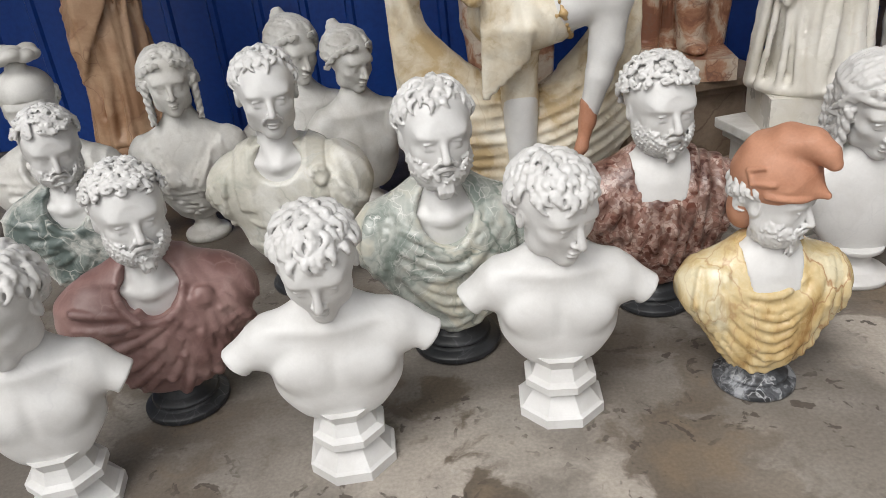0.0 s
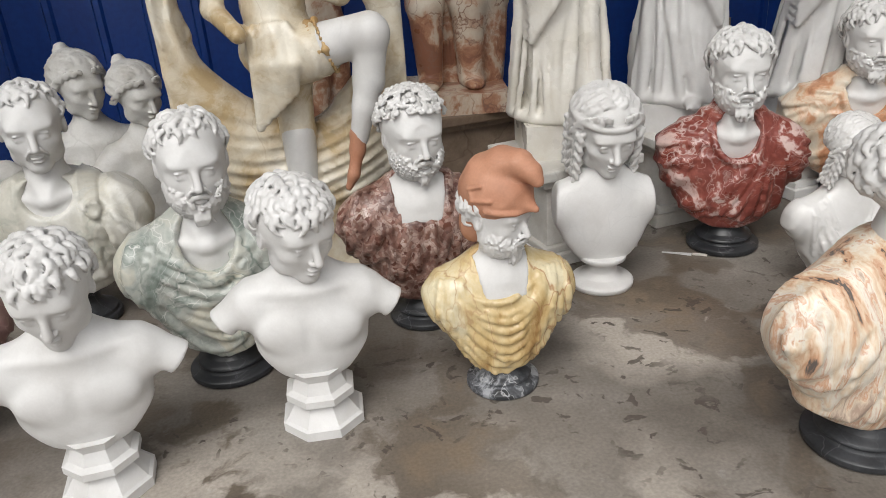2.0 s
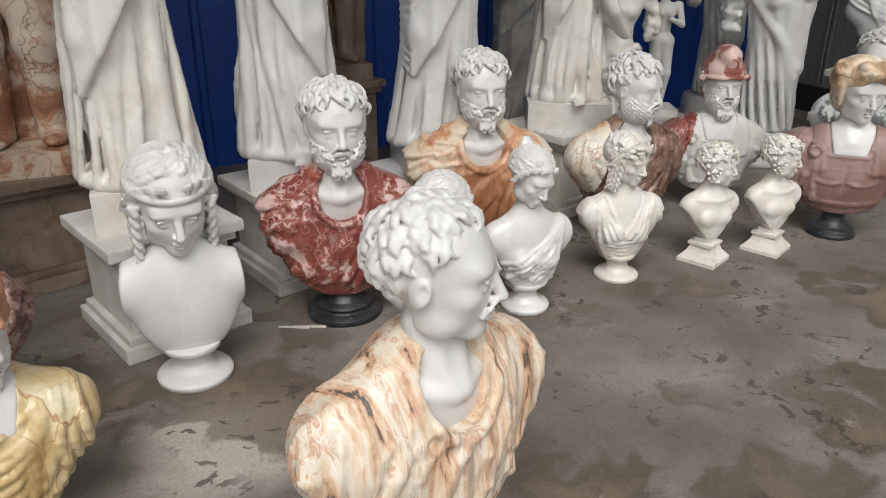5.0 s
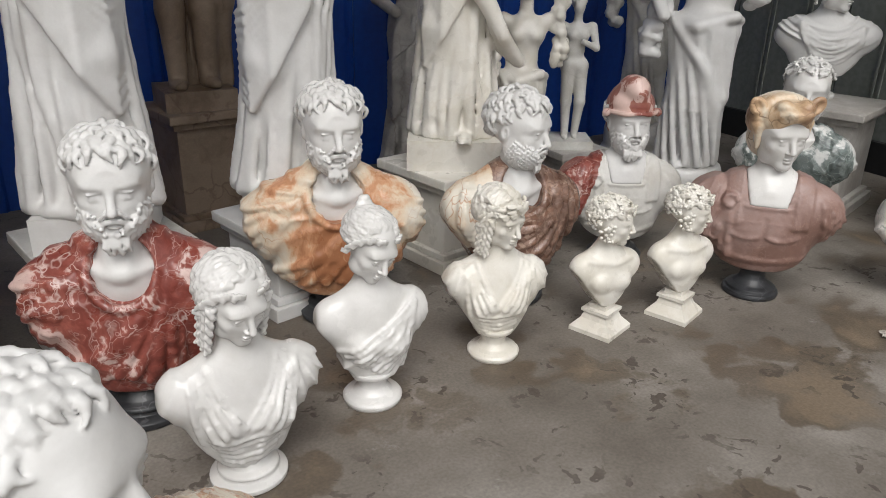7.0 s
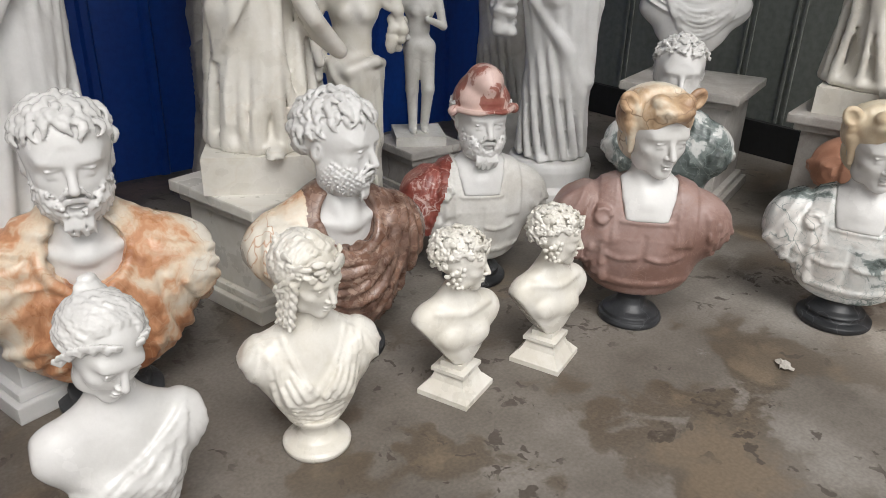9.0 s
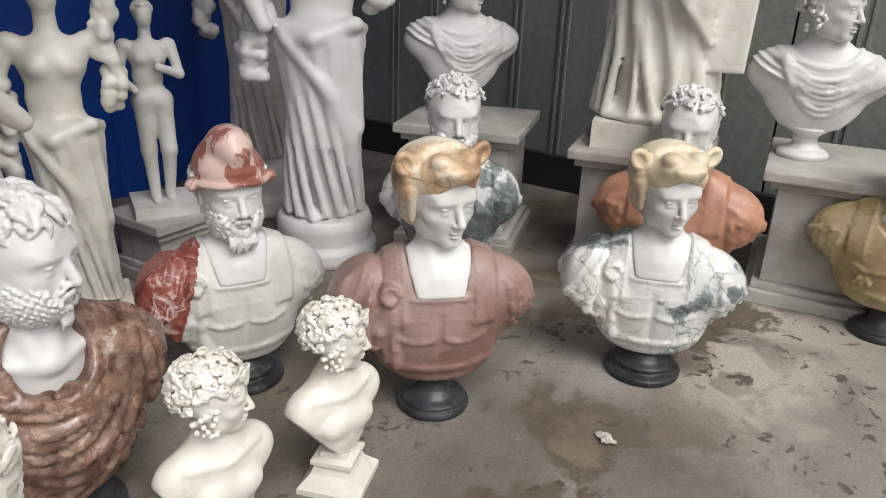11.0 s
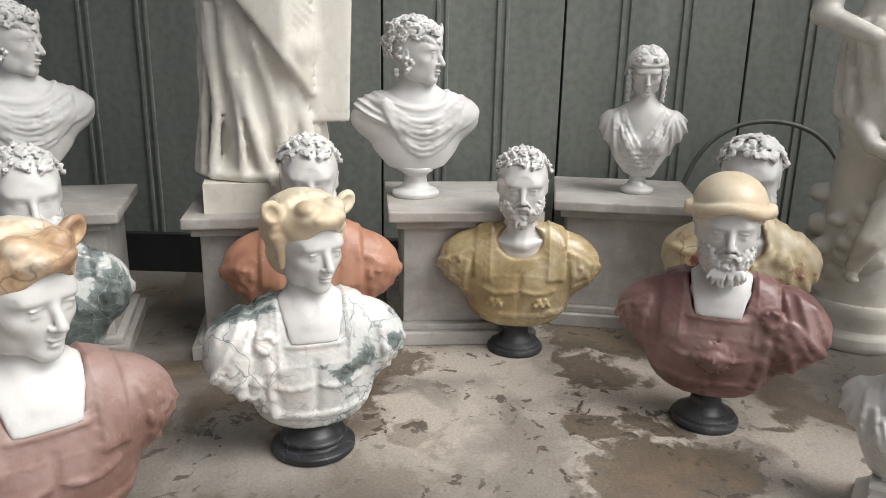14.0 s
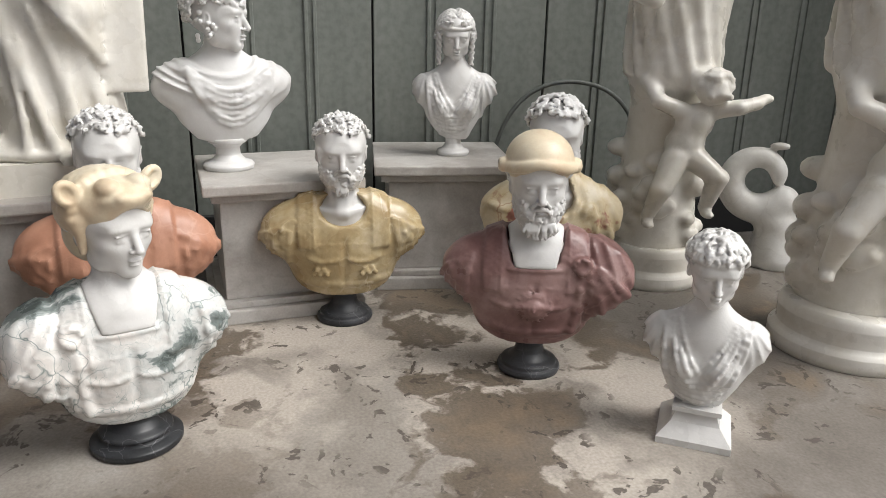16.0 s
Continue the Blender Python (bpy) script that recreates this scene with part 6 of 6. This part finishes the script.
statue("statue", "cream marble running figure in wind-blown drapery", "robe_cut", 6, 3.74, 3.44, 0.46, -30, 1.65, CREAM, 0.14, 0.44)
statue("statue", "white marble woman with rose garlands and hip drapery", "nude_drape", 7, 5.45, 3.52, 0.0, -40, 1.55, WHITE, 0.22, 0.50, wide=1.25, round_foot=True)
statue("statue", "grey marble figure leaning at a jar", "nude_drape", 8, 5.75, 4.25, 0.0, -40, 1.6, OLDWHITE, 0.30, 0.5, round_foot=True)
statue("statue", "small grey marble standing nude figure", "nude", 9, 4.85, 3.92, 0.30, -30, 0.85, OLDWHITE, 0.05, 0.26)
pedestal("low dusty stone pedestal", 4.85, 3.92, 0, 0.36, 0.36, 0.30, GREYSTONE, "statue pedestals")
statue("statue", "grey marble figure with a rose garland", "robe", 10, 4.05, 4.45, 0.0, -20, 1.6, GREYSTONE, 0.14, 0.4)
statue("statue", "cream stone female torso with hip drapery", "nude_drape", 12, 4.35, 3.75, 0.0, -30, 1.25, CREAM, 0.10, 0.3)
pedestal("brown stone pedestal under a statue", 2.75, 4.45, 10, 0.46, 0.46, 0.62, TANWOOD, "statue pedestals")
statue("statue", "brown stone standing figure", "legs", 11, 2.75, 4.45, 0.62, 0, 1.5, TANWOOD, 0.10, 0.36)
pedestal("tan stone pedestal under a seated statue", 1.10, 3.75, 14, 0.78, 0.66, 0.50, TANWOOD, "statue pedestals")
statue("statue", "red-brown and cream onyx figure with flowing drapery", "legs", 13, 1.10, 3.72, 0.50, -5, 1.6, BROWNONYX, 0.10, 0.55, wide=1.25)
statue("statue", "orange-brown stone draped figure with bare feet", "robe", 14, -1.78, 4.05, 0.0, 5, 1.8, ORANGESTONE, 0.30, 0.4)
statue("statue", "red-brown stone figure behind the dancer", "legs", 13, 0.30, 3.95, 0.0, 5, 1.9, BROWNONYX, 0.30, 0.5)

ob = statue("statue", "cream amber marble dancer with swinging sash, orange foot", "dancer", 15, 0.33, 2.88, 0.0, 0, 1.74, DANCER, 0.06, 0.44)
for cx, cy, f, s, h in ((6.43, -0.42, -100, 0.46, 1.95), (5.54, -0.84, -125, 0.60, 2.15)):
    statue("statue", "cream marble draped woman with clinging child on round plinth", "putto_group", 16, cx, cy, 0.0, f, h, CREAM, 0.20, s, wide=1.18, round_foot=True, group="statues with children")


def scroll():
    c = Carving((-0.26, -0.16, -0.01), (0.26, 0.16, 0.72), 0.010)
    c.rod((0.10, 0, 0.05), (0.10, 0, 0.22), 0.13, 0.10, 0.05)
    pts = [(0.12 - 0.02 * i, 0, 0.20 + 0.02 * i) for i in range(4)]
    for i in range(22):
        a = math.radians(-40 - 15 * i)
        r = 0.17 - 0.0035 * i
        pts.append((-0.02 + r * math.cos(a), 0, 0.46 + r * math.sin(a)))
    c.path(pts, 0.085, 0.030, 0.03)
    c.ell((0.06, 0, 0.64), (0.05, 0.03, 0.02), 0.02)
    me = as_mesh("statue", [(*c.mesh(), 0, True)], [OLDWHITE])
    ob = new("statue", me)
    ob.matrix_world = pose(6.55, -1.08, 0, 0, 0, -120)
    return tagged(ob, "weathered marble scroll-shaped sea beast tail", "statue")


scroll()


def hose():
    """A garden hose hung in a loop behind the last pedestal."""
    cu = bpy.data.curves.new("hose", "CURVE")
    cu.dimensions = "3D"
    cu.bevel_depth, cu.bevel_resolution = 0.012, 3
    sp = cu.splines.new("NURBS")
    pts = [(6.95, 0.32, 0.012), (7.0, 0.30, 0.35), (7.0, 0.26, 0.70), (7.0, 0.05, 0.92), (6.98, -0.25, 0.94), (6.95, -0.52, 0.80), (6.95, -0.62, 0.40), (6.93, -0.60, 0.012)]
    sp.points.add(len(pts) - 1)
    for p, q in zip(sp.points, pts):
        p.co = (*q, 1)
    sp.use_endpoint_u, sp.order_u = True, 4
    cu.materials.append(CABLE)
    return tagged(new("hose", cu), "grey-green rubber hose hanging in a loop", "hose")


hose()


def scraper():
    e = tagged(new("scraper"), "steel scraper lying on the concrete floor", "tool")
    e.matrix_world = pose(1.93, 2.63, 0.0, 0, 0, -28) @ Matrix.Scale(0.62, 4)
    bm = block(0.20, 0.040, 0.005, 0.0, bev=0.001, dx=-0.05)
    for v in bm.verts:
        v.co.y *= 0.25 + 0.75 * (v.co.x + 0.15) / 0.2
    part("blade", bm, STEEL, e)
    part("handle", block(0.10, 0.022, 0.014, 0.0, bev=0.005, dx=0.105), PAPER, e)


scraper()


def crumpled(name, label, x, y, size, seed):
    rnd = random.Random(seed)
    bm = bmesh.new()
    bmesh.ops.create_grid(bm, x_segments=6, y_segments=6, size=size)
    for v in bm.verts:
        v.co.z = 0.006 + rnd.uniform(0, 0.014)
        v.co.x += rnd.uniform(-0.008, 0.008)
        v.co.y += rnd.uniform(-0.008, 0.008) + 0.4 * v.co.x
    bmesh.ops.solidify(bm, geom=bm.faces[:], thickness=0.001)
    ob = part(name, bm, PAPER)
    ob.matrix_world = pose(x, y, 0.0, 0, 0, rnd.uniform(0, 90))
    return tagged(ob, label, "litter")


crumpled("paper_scrap", "dirty crumpled paper scrap on the floor", 4.82, 1.80, 0.022, 3)
